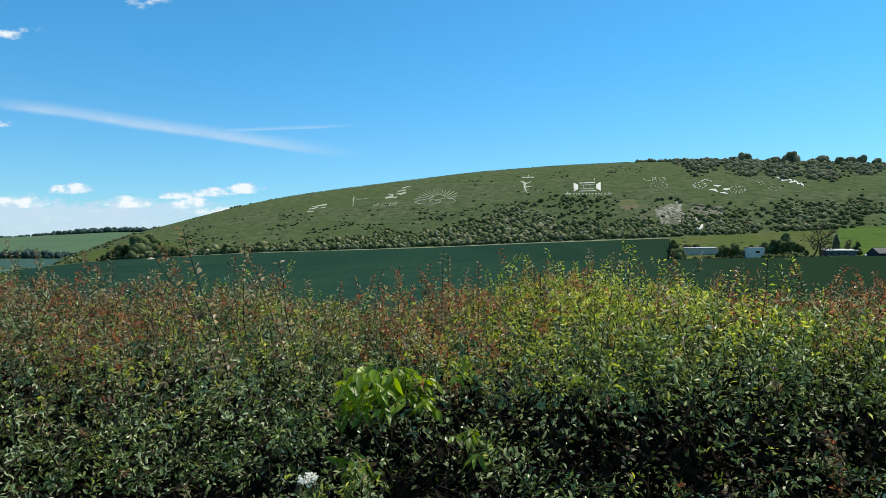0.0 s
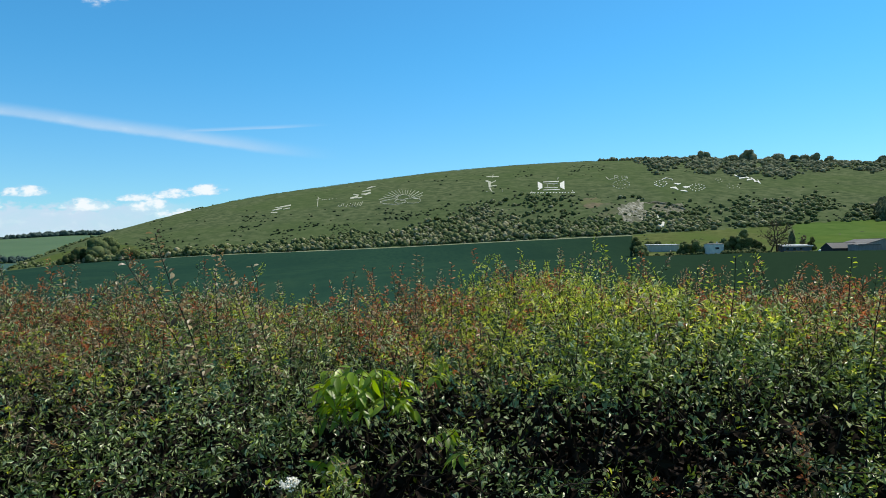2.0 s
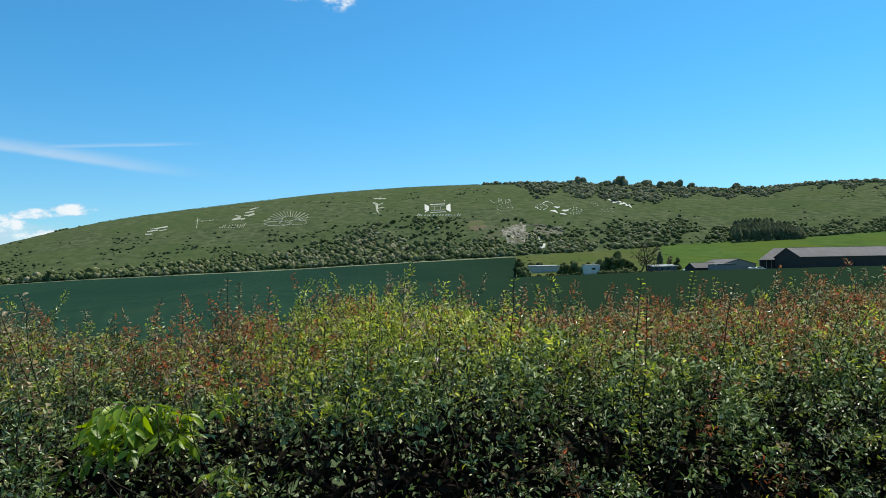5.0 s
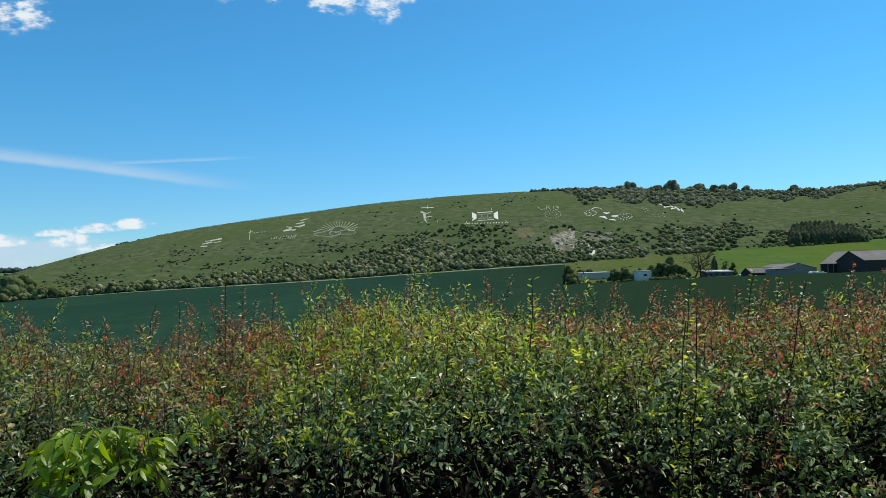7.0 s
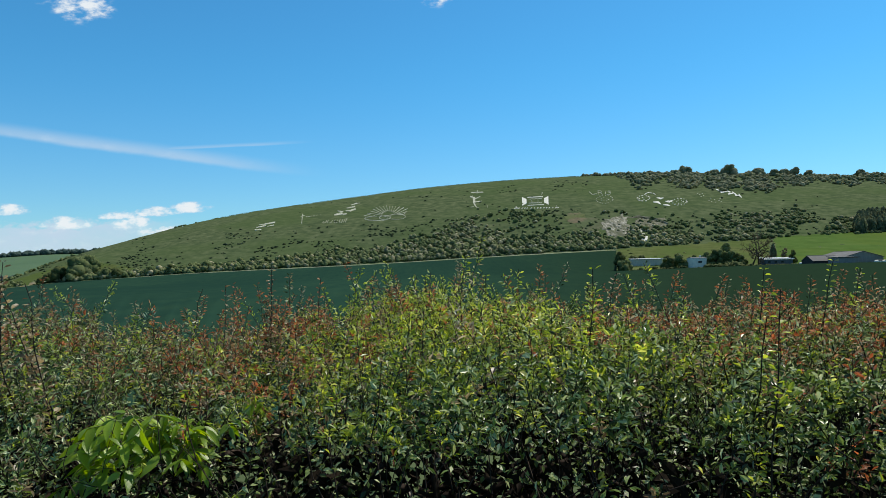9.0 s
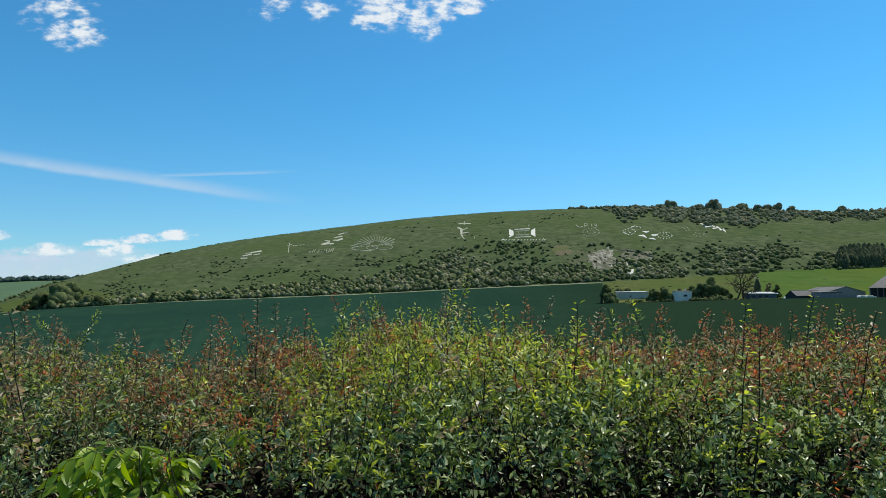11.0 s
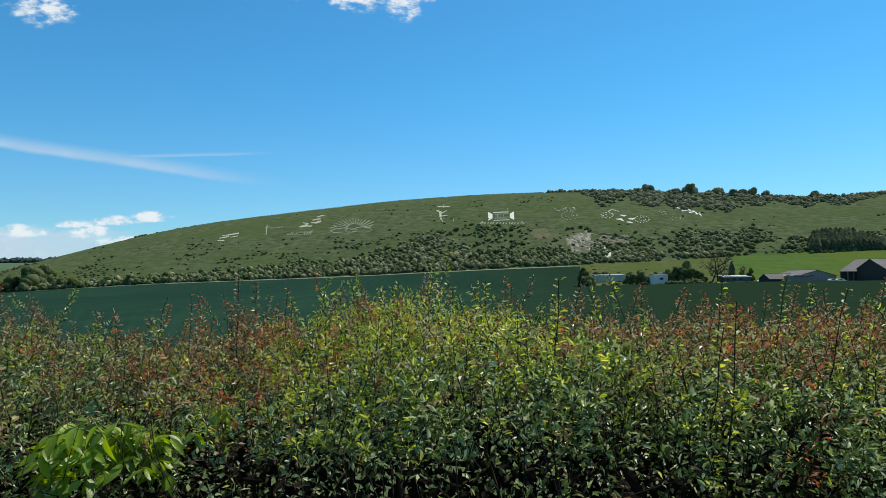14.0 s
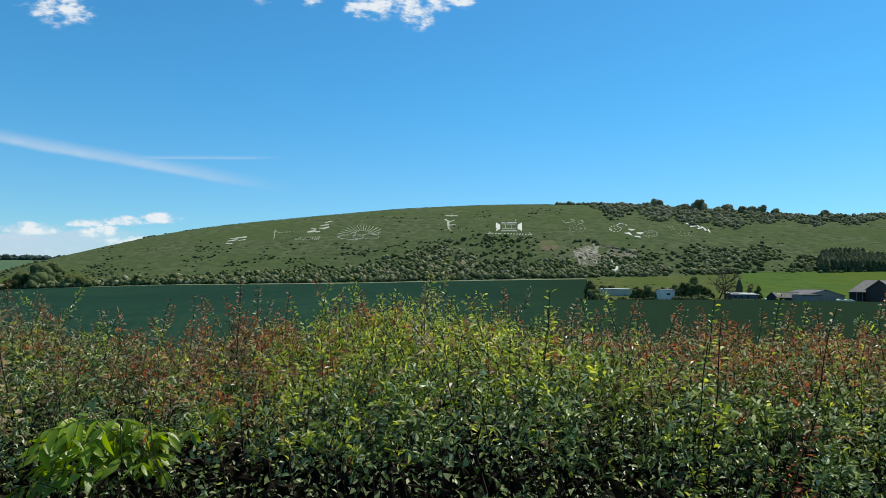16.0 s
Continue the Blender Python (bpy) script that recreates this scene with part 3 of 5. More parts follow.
def plant_scrub():
    rng = np.random.default_rng(11)
    foot = lambda a: bend(FOOT_RISE, a)
    ridge = lambda a: bend(RIDGE_RISE, a)
    open_quarry = lambda a, e: (((a - 0.333) / 0.030) ** 2 + ((e - 0.052) / 0.021) ** 2 < 1) | (((a - 0.392) / 0.034) ** 2 + ((e - 0.060) / 0.012) ** 2 < 1) | (((a - 0.377) / 0.014) ** 2 + ((e - 0.034) / 0.012) ** 2 < 1)
    # dense belt of small trees along the foot of the down
    n = 1500
    a = rng.uniform(-0.56, 0.47, n)
    deep = np.interp(a, (-0.56, -0.3, -0.12, 0.05, 0.35, 0.47), (0.005, 0.008, 0.016, 0.026, 0.024, 0.012))
    e = foot(a) + 0.001 + deep * rng.uniform(0, 1, n) ** 1.3
    p, ok = spot(a, e)
    ok &= ~((a > 0.335) & (e < 0.0285)) & ~open_quarry(a, e) & ((a > -0.47) | (rng.uniform(0, 1, n) < 0.22))
    size = rng.uniform(2.2, 5.2, n) * np.where(a < -0.46, 0.7, 1.0)
    pale = rng.uniform(0, 1, n) < 0.22
    for name, pick, material, label in (("scrub_belt", ok & ~pale, M_BELT, "dense dark belt of hawthorn and small trees below the down"), ("blossoming_belt", ok & pale, M_SCRUB, "hawthorns in cream blossom along the foot of the down")):
        m = pick.sum()
        thicket(name, p[pick], size[pick], rng.uniform(0.95, 1.5, m), material, label, "scrub", seed=3)
    # thickets higher on the slope, some of them in blossom
    n = 22000
    a = rng.uniform(-0.30, 1.15, n)
    e = foot(a) + (ridge(a) - foot(a)) * np.where(np.arange(n) < 16500, rng.uniform(0, 1, n), rng.uniform(0.70, 1.0, n))
    f = (e - foot(a)) / (ridge(a) - foot(a))
    reach = np.interp(a, (-0.30, -0.1, 0.03, 0.12, 0.27, 0.33, 0.44, 0.50, 0.62, 0.75, 0.9, 1.15), (0.10, 0.24, 0.40, 0.56, 0.56, 0.53, 0.43, 0.56, 0.50, 0.40, 0.33, 0.36))
    patch = patchy(a, e, 16, 3)
    rate = np.clip((reach - 0.05 + 0.24 * patch - f) * 5.5, 0, 1)
    brow = np.interp(a, (-0.3, 0.27, 0.31, 0.40, 0.55, 0.68, 0.76, 0.80, 1.15), (1.2, 1.2, 0.97, 0.80, 0.74, 0.84, 0.80, 0.92, 0.87))
    rate = np.maximum(rate, np.clip((f - brow - 0.02 + 0.17 * patchy(a, e, 24, 9)) * 9.0, 0, 0.9))
    rate *= np.where(open_quarry(a, e), np.where(a > 0.352, 0.30, 0.10), 1.0)
    rate *= np.where(((a - 0.285) / 0.040) ** 2 + ((e - 0.058) / 0.014) ** 2 < 1, 0.05, 1.0)
    keep = rng.uniform(0, 1, n) < rate * np.clip(0.72 + 1.3 * patch, 0, 1)
    a, e, f = a[keep], e[keep], f[keep]
    p, ok = spot(a, e)
    size = rng.uniform(1.9, 4.7, len(a)) * np.where(rng.uniform(0, 1, len(a)) < 0.35, 0.6, 1.0) * np.interp(f, (0.0, 0.2, 0.45, 0.7, 0.85), (1.2, 1.1, 0.9, 1.1, 1.5))
    white = np.interp(a, (-0.2, 0.0, 0.08, 0.24, 0.30, 0.5, 1.0), (0.2, 0.40, 0.62, 0.58, 0.40, 0.30, 0.25)) * np.clip(1.5 - 1.4 * f, 0.3, 1)
    pale = rng.uniform(0, 1, len(a)) < white * np.clip(0.8 + 1.6 * patchy(a, e, 9, 12), 0.1, 1.5)
    high = (f > 0.66) & ~pale
    for name, pick, material, label in (("brow_scrub", ok & high, M_CREST, "grey-green wind-cut scrub below the crest of the down"), ("green_scrub", ok & ~pale & ~high, M_BELT, "dark green thorn scrub on the slope of the down"), ("blossoming_scrub", ok & pale, M_SCRUB, "grey-green hawthorn scrub with cream blossom on the down")):
        m = pick.sum()
        thicket(name, p[pick], size[pick], rng.uniform(0.75, 1.2, m), material, label, "scrub", cards=8, seed=4, lobes=(4, 6))
    # single low bushes dotted over the grass, in rows along the terraces
    n = 16000
    a = rng.uniform(-0.50, 1.1, n)
    e = foot(a) + (ridge(a) - foot(a)) * rng.uniform(0.03, 0.97, n) ** 1.3
    badge = (e > np.interp(a, (-0.25, 0, 0.2, 0.55), (0.050, 0.062, 0.078, 0.080))) & (e < np.interp(a, (-0.25, 0, 0.2, 0.55), (0.078, 0.095, 0.105, 0.108)))
    lines = np.sin(e * 900 + 3 * patchy(a, e, 5, 8)) * 0.22
    keep = rng.uniform(0, 1, n) < np.clip(0.08 + 1.3 * patchy(a, e, 22, 5) + lines, 0, 1) * np.where(badge, 0.07, 1) * np.interp(a, (-0.5, -0.3, -0.12, 0.22, 0.4, 1.1), (0.5, 0.7, 1.3, 1.3, 0.5, 0.4))
    p, ok = spot(a[keep], e[keep])
    m = ok.sum()
    thicket("dotted_bushes", p[ok], rng.uniform(0.8, 2.9, m), rng.uniform(0.4, 0.8, m), M_BUSH, "low dark bushes dotted over the grass slope", "bush", cards=5, seed=6, lobes=(3, 5))


plant_scrub()


def crest_bushes():
    rng = np.random.default_rng(61)
    n = 900
    a = rng.uniform(0.285, 1.15, n)
    a = a[rng.uniform(0, 1, n) < np.clip(0.85 + 1.2 * patchy(a, a * 0, 14, 2), 0, 1)]
    n = len(a)
    away = bend(RIDGE_AWAY, a) + rng.uniform(-22, 5, n)
    p = np.stack([a * away, away, ground(a * away, away)], 1)
    thicket("crest_scrub", p, rng.uniform(3.0, 5.6, n) * np.interp(a, (0.28, 0.45, 0.66, 0.76, 1.15), (0.8, 1.2, 1.0, 1.3, 1.5)), rng.uniform(0.9, 1.35, n), M_CREST, "wind-cut scrub along the crest of the down", "scrub", cards=14, seed=15)


crest_bushes()


def ridge_hedge():
    rng = np.random.default_rng(65)
    n = 1100
    a = rng.uniform(-0.26, 0.29, n)
    away = bend(RIDGE_AWAY, a) + rng.uniform(-1.5, 1.5, n)
    p = np.stack([a * away, away, ground(a * away, away)], 1)
    thicket("ridge_hedge", p, rng.uniform(0.75, 1.0, n), rng.uniform(0.8, 1.1, n), M_BELT, "low dark hedge along the skyline of the down", "hedge", cards=0, seed=18, lobes=(2, 3))


ridge_hedge()


def crown_mesh(rng, wide, tall, lobes, cards, leaf, heart):
    """A tree's crown about its own foot: leaf sprays round lobes with gaps between them."""
    mid = unit(lobes, rng) * rng.uniform(0.25, 0.62, (lobes, 1)) * (wide, wide, tall * 0.5)
    mid[:, 2] = tall * rng.uniform(0.16, 0.74, lobes)
    mid[:, :2] *= np.clip(1.5 - 1.3 * mid[:, 2:] / tall, 0.4, 1.3)
    size = rng.uniform(0.36, 0.56, lobes) * min(wide, tall * 0.75)
    which = rng.integers(0, lobes, cards)
    out = unit(cards, rng)
    at = mid[which] + out * (size[which] * rng.uniform(0.88, 1.08, cards))[:, None]
    up = out + unit(cards, rng) * 0.5
    v, f = scatter(QUAD, [(0, 1, 2), (0, 2, 3)], at, np.cross(up, unit(cards, rng)), up, leaf * rng.uniform(0.6, 1.4, cards))
    hv, hf, n = [v], [f], len(v)
    for c, s in zip(mid, size):
        q = BALL_V * s * heart * rng.uniform(0.86, 1.10, (len(BALL_V), 1)) + c
        hv.append(q)
        hf.append(BALL_F + n)
        n += len(q)
    return np.concatenate(hv), np.concatenate(hf), mid


def tree(at, wide, tall, label, seed, material, group="", lobes=9, cards=420, stem=0.25, heart=0.93):
    """A broadleaf tree: tapered trunk with limbs, and a crown of leaf sprays."""
    rng = np.random.default_rng(seed)
    ob = thing("tree", at, label, "tree", group)
    v, f, mid = crown_mesh(rng, wide, tall * (1 - stem * 0.5), lobes, cards, min(wide * 0.085, 0.75), heart)
    v[:, 2] += tall * stem * 0.5
    mid[:, 2] += tall * stem * 0.5
    lines = [([(0, 0, -0.4), (0.02 * tall, 0, tall * 0.3), (0, 0.01 * tall, tall * 0.62)], (tall * 0.028, tall * 0.021, tall * 0.010))]
    for c in mid[:6]:
        lines.append(([(0, 0, tall * 0.25), c * 0.5 + np.array((0, 0, tall * 0.16)), c], (tall * 0.014, tall * 0.009, tall * 0.004)))
    tv, tf = tubes(lines, 5)
    part("trunk", raw_mesh("trunk", tv, tf, True), M_BARK, ob)
    part("crown", raw_mesh("crown", v, f, True), material, ob)
    return ob


def foot_at(a, e=None, away=None):
    """A place on the land, by bearing and either rise or distance."""
    if away is None:
        p, ok = spot(a, e)
        return tuple(p[0])
    return (a * away, away, float(ground(a * away, away)))


def skyline_trees():
    spec = [(0.445, 9.5, 14.5), (0.428, 7, 9), (0.512, 11.5, 17), (0.490, 8, 10), (0.560, 10, 13), (0.585, 8, 11), (0.615, 10, 15), (0.545, 7, 9), (0.640, 8, 11), (0.600, 7, 13), (0.725, 8, 11),
            (0.80, 6.5, 7.0), (0.86, 8, 9), (0.90, 7, 8), (0.95, 7, 8), (1.00, 8, 9), (0.305, 6, 6), (0.345, 5, 6), (0.39, 6, 8)]
    for i, (a, w, h) in enumerate(spec):
        w, h = w * 1.5, h * (1.0 if h > 10 else 0.9)
        away = float(bend(RIDGE_AWAY, a)) - 6 - 4 * (i % 3)
        tree(foot_at(a, away=away), w, h, "rounded grey-green tree standing on the crest of the down", 40 + i, M_CREST, "trees on the crest", lobes=20, cards=560, stem=0.0, heart=0.86)
    rng = np.random.default_rng(63)
    a = rng.uniform(-0.318, -0.283, 16)
    away = bend(RIDGE_AWAY, a) - rng.uniform(-2, 6, 16)
    p = np.stack([a * away, away, ground(a * away, away)], 1)
    thicket("spur_bushes", p, rng.uniform(2.0, 3.6, 16), rng.uniform(0.6, 0.95, 16), M_BELT, "small clump of dark bushes on the skyline of the spur", "bush", cards=14, seed=17)


skyline_trees()


def spur_trees():
    spec = [(-0.446, 655, 13, 20), (-0.472, 650, 9.5, 13), (-0.430, 660, 10, 18), (-0.488, 645, 7, 9), (-0.455, 642, 7, 11), (-0.50, 640, 4, 6), (-0.41, 642, 6, 9), (-0.395, 640, 6, 9), (-0.35, 640, 5, 8), (-0.32, 638, 5, 8), (-0.27, 638, 5, 8)]
    for i, (a, away, w, h) in enumerate(spec):
        tree(foot_at(a, away=away), w, h, "large leafy tree at the foot of the spur", 90 + i, M_OLIVE if i % 2 else M_BELT, "trees at the foot of the spur", lobes=20, cards=900, stem=0.10, heart=0.86)


spur_trees()


def far_woods():
    rng = np.random.default_rng(21)
    n = 1150
    a = rng.uniform(-1.1, -0.36, n)
    away = rng.uniform(2290, 2420, n)
    dense = np.interp(a, (-1.1, -0.65, -0.62, -0.575, -0.565, -0.36), (0.3, 0.3, 0.5, 0.9, 1, 1))
    keep = rng.uniform(0, 1, n) < dense
    a, away = a[keep], away[keep]
    p = np.stack([a * away, away, ground(a * away, away)], 1)
    grow = np.interp(a, (-1.1, -0.62, -0.575, -0.50, -0.42), (0.4, 0.5, 1.0, 1.5, 1.4))
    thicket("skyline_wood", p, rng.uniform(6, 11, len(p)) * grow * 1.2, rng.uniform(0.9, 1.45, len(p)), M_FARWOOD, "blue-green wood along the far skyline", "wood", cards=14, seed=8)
    n = 320
    a = rng.uniform(-1.1, -0.47, n)
    away = rng.uniform(1255, 1300, n) + rng.choice([0, 0, 0, 60], n)
    p = np.stack([a * away, away, ground(a * away, away)], 1)
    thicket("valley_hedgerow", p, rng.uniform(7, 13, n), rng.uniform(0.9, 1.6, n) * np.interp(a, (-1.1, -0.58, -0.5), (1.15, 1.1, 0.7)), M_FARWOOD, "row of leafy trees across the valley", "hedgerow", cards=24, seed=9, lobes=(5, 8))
    n = 150
    a = rng.uniform(-1.0, -0.56, n)
    away = rng.uniform(790, 800, n)
    p = np.stack([a * away, away, ground(a * away, away)], 1)
    thicket("field_hedge", p, rng.uniform(1.6, 3.2, n), rng.uniform(0.7, 1.1, n), M_BELT, "low dark hedge between the valley fields", "hedge", cards=8, seed=10)
    n = 90
    a = rng.uniform(-0.60, -0.45, n)
    away = bend(RIDGE_AWAY, a) + rng.uniform(-10, 5, n)
    p = np.stack([a * away, away, ground(a * away, away)], 1)
    thicket("spur_hedge", p, rng.uniform(1.5, 4.0, n), rng.uniform(0.7, 1.2, n), M_BELT, "broken hedge of bushes climbing the spur", "hedge", cards=10, seed=12)


far_woods()


def conifer(at, wide, tall, label, group, seed=5):
    rng = np.random.default_rng(seed)
    ob = thing("conifer", at, label, "conifer", group)
    tv, tf = tubes([([(0, 0, -0.3), (0, 0, tall * 0.5), (0, 0, tall * 0.97)], (tall * 0.018, tall * 0.012, tall * 0.003))], 5)
    part("trunk", raw_mesh("trunk", tv, tf, True), M_BARK, ob)
    n = 340
    s = rng.uniform(0.04, 1, n) ** 0.8
    turn = rng.uniform(0, 2 * math.pi, n)
    reach = np.sqrt(1 - s ** 2.2) * wide * rng.uniform(0.35, 1.08, n) + 0.05
    at = np.stack([np.cos(turn) * reach, np.sin(turn) * reach, s * tall - reach * 0.25], 1)
    out = np.stack([np.cos(turn), np.sin(turn), np.full(n, 0.45)], 1)
    size = tall * 0.085 * rng.uniform(0.6, 1.3, n)
    v, f = scatter(QUAD, [(0, 1, 2), (0, 2, 3)], at, out * (0.5, 0.5, 0) - (0, 0, 1) + unit(n, rng) * 0.25, out + unit(n, rng) * 0.35, size * 1.7, size)
    part("crown", raw_mesh("crown", v, f), M_CONIFER, ob)
    return ob


def plantation():
    rng = np.random.default_rng(31)
    first = conifer(foot_at(0.718, away=608), 3.6, 13, "tall dark conifer in a close-planted block", "conifer plantation")
    for row in range(5):
        for k in range(17):
            a = 0.719 + 0.0080 * k + rng.uniform(-0.002, 0.002)
            away = 604 + row * 9 + rng.uniform(-2, 2) - 6 * k / 17
            s = rng.uniform(0.92, 1.08)
            tall = float(np.interp(k, (0, 1, 4, 11, 16), (0.80, 0.98, 1.02, 0.92, 0.55))) * rng.uniform(0.94, 1.06)
            if row * 3 + k > 21:
                continue
            copy_thing(first, Matrix.Translation(foot_at(a, away=away)) @ pose(0, 0, 0, 0, 0, rng.uniform(0, 360)) @ Matrix.Diagonal((s * 1.25, s * 1.25, tall, 1)))


plantation()


def plantation_edge():
    rng = np.random.default_rng(33)
    n = 110
    a = rng.uniform(0.66, 1.1, n)
    away = np.where((a > 0.71) & (a < 0.85), 598, 606) + rng.uniform(-3, 8, n)
    p = np.stack([a * away, away, ground(a * away, away)], 1)
    thicket("pasture_hedge", p, rng.uniform(2.0, 4.0, n), rng.uniform(0.7, 1.2, n), M_BELT, "rough hedge along the top of the pasture", "hedge", cards=14, seed=16)


plantation_edge()


def bare_tree(at, tall, seed, label):
    """A leafless tree: limbs that fork three times."""
    rng = np.random.default_rng(seed)
    ob = thing("bare_tree", at, label, "tree")
    limbs = []

    def grow(p, way, long, thick, depth, home):
        pts, r = [p], [thick]
        q = np.array(p, float)
        for i in range(4):
            way = way + rng.normal(size=3) * 0.16 + (0, 0, 0.05)
            way /= np.linalg.norm(way)
            q = q + way * long / 4
            pts.append(q.copy())
            r.append(thick * (1 - 0.18 * (i + 1)))
            if depth < 3 and i >= 1:
                for _ in range(2 if depth else 2):
                    side = way + rng.normal(size=3) * 0.75
                    child = home
                    if depth == 0:
                        child = []
                        limbs.append(child)
                    grow(q.copy(), side / np.linalg.norm(side), long * rng.uniform(0.5, 0.7), thick * 0.5, depth + 1, child)
        home.append((pts, r))

    stem = []
    grow(np.array((0, 0, -0.3)), np.array((0.05, 0, 1.0)), tall * 0.55, tall * 0.032, 0, stem)
    for name, lines in [("trunk", stem)] + [("limb", lines) for lines in limbs]:
        v, f = tubes(lines, 4)
        part(name, raw_mesh(name, v, f, True), M_BARK, ob)
    return ob


def farm_trees():
    bare_tree(foot_at(0.545, away=392), 19, 3, "leafless grey-brown tree with forked limbs by the farm")
    bare_tree(foot_at(0.557, away=394), 21, 8, "leafless tree with an upright trunk by the farm")
    conifer(foot_at(0.580, away=402), 2.3, 12.5, "single dark conifer behind the farm shed", "", 9)
    # bearing, distance, half width, height, leaf: 0 olive, 1 dark green, 2 bronze
    spec = [(0.598, 400, 3.2, 12.5, 2), (0.611, 398, 3.4, 11, 0), (0.3375, 436, 4.0, 17, 0), (0.343, 432, 4.4, 14, 0), (0.350, 430, 4.2, 9, 1), (0.341, 428, 3.8, 8, 1), (0.347, 426, 3.6, 6, 1), (0.360, 476, 4.0, 9, 0), (0.372, 478, 4.0, 8, 0),
            (0.408, 424, 3.6, 9, 1), (0.417, 420, 4.2, 10.5, 0), (0.425, 422, 4.2, 11.5, 1), (0.433, 416, 4.2, 11, 1), (0.441, 414, 3.2, 6.5, 1), (0.413, 440, 4, 10, 0), (0.430, 442, 4.4, 11, 0),
            (0.473, 412, 3.8, 12, 1), (0.481, 408, 4.2, 13.5, 1), (0.489, 406, 4.2, 15, 0), (0.497, 404, 4.0, 13, 1), (0.505, 402, 3.8, 11, 0), (0.513, 400, 3.8, 13, 1), (0.521, 400, 3.6, 11, 0), (0.529, 396, 3.4, 8.5, 0), (0.535, 396, 3.0, 5.5, 0), (0.455, 436, 3.6, 10, 0),
            (0.372, 424, 2.0, 2.8, 1), (0.393, 422, 2.0, 2.6, 0), (0.385, 424, 1.8, 2.2, 0), (0.505, 530, 5, 9, 1), (0.497, 470, 3.4, 7, 0), (0.481, 480, 3.2, 6, 0)]
    for i, (a, away, w, h, leaf) in enumerate(spec):
        words = ("olive-green", "dark green", "bronze-leaved")[leaf] + (" tree among the farm buildings" if h > 6 else " bush beside the farm buildings")
        tree(foot_at(a, away=away), w, h, words, 120 + i, (M_OLIVE, M_BELT, M_BRONZE)[leaf], "farm trees", lobes=12, cards=560 if leaf != 2 else 260, stem=0.0 if leaf != 2 else 0.4, heart=0.80 if leaf != 2 else 0.45)
    rng = np.random.default_rng(71)
    n = 90
    a, away = rng.uniform(0.345, 0.60, n), rng.uniform(440, 590, n)
    keep = rng.uniform(0, 1, n) < np.where(np.abs(away - 470 - 60 * np.sin(a * 40)) < 22, 1.0, 0.45)
    a, away = a[keep], away[keep]
    p = np.stack([a * away, away, ground(a * away, away)], 1)
    thicket("grazing_bushes", p, rng.uniform(0.9, 2.6, len(p)), rng.uniform(0.5, 0.9, len(p)), M_BELT, "low bushes scattered over the rough grazing", "bush", cards=10, seed=19)


farm_trees()


# ---- chalk figures and the quarry ----
K = 1.0 / 1200.0


def figure(name, at, strokes, label, worn=False):
    """A chalk figure cut into the slope, stroke by stroke. at: bearing and rise of its middle; strokes: x0, y0, x1, y1 and width in steps of 1/1200, y up."""
    rng = np.random.default_rng(len(strokes))
    middle, _ = spot(at[0], at[1])
    ob = thing(name, tuple(middle[0]), label, "hill figure", "chalk figures")
    for x0, y0, x1, y1, w in strokes:
        x0, y0, x1, y1 = np.array((x0, y0, x1, y1)) + rng.normal(size=4) * (0.1 if name == "framed_figure" else 0.35)
        w0, w1 = w if isinstance(w, tuple) else (w * rng.uniform(0.7, 1.25),) * 2
        d = np.array((x1 - x0, y1 - y0), float)
        long = np.linalg.norm(d) + 1e-6
        across = np.array((-d[1], d[0])) / long * (0.15 if isinstance(w, tuple) else 0.235)
        m = max(2, int(long / 4) + 2)
        s = np.linspace(0, 1, m)[:, None]
        line = np.array((x0, y0)) + d * s
        side = across * (w0 + (w1 - w0) * s)
        both = np.concatenate([line + side, line - side]) * K + np.array(at)
        p, ok = spot(both[:, 0], both[:, 1])
        p = p - middle[0]
        verts = np.concatenate([p + (0, -0.15, 0.28), p - (0, 0, 0.3)])
        faces = []
        for i in range(m - 1):
            faces += [(i, i + 1, m + i + 1, m + i), (i, 2 * m + i, 2 * m + i + 1, i + 1), (m + i, m + i + 1, 3 * m + i + 1, 3 * m + i)]
        for i in (0, m - 1):
            faces.append((i, m + i, 3 * m + i, 2 * m + i))
        bm = bmesh.new()
        bm.from_mesh(raw_mesh("chalk_stroke", verts, faces))
        bmesh.ops.recalc_face_normals(bm, faces=bm.faces)
        part("chalk_stroke", bm, M_CHALKWORN if worn else M_CHALK, ob)
    return ob


def px(x, y):
    return ((x - 784) * K, (441 - y) * K)


def ring(cx, cy, rx, ry, count, long, w, start=0.0, end=360.0, lean=0.0):
    out = []
    for i in range(count):
        a = radians(start + (end - start) * i / max(1, count - 1))
        x, y = cx + rx * math.cos(a), cy + ry * math.sin(a)
        out.append((x - long / 2 * math.cos(lean), y - long / 2 * math.sin(lean), x + long / 2 * math.cos(lean), y + long / 2 * math.sin(lean), w))
    return out


def loop(cx, cy, rx, ry, w, start=0, end=360, steps=14):
    pts = [(cx + rx * math.cos(radians(start + (end - start) * i / steps)), cy + ry * math.sin(radians(start + (end - start) * i / steps))) for i in range(steps + 1)]
    return [(*p, *q, w) for p, q in zip(pts, pts[1:])]


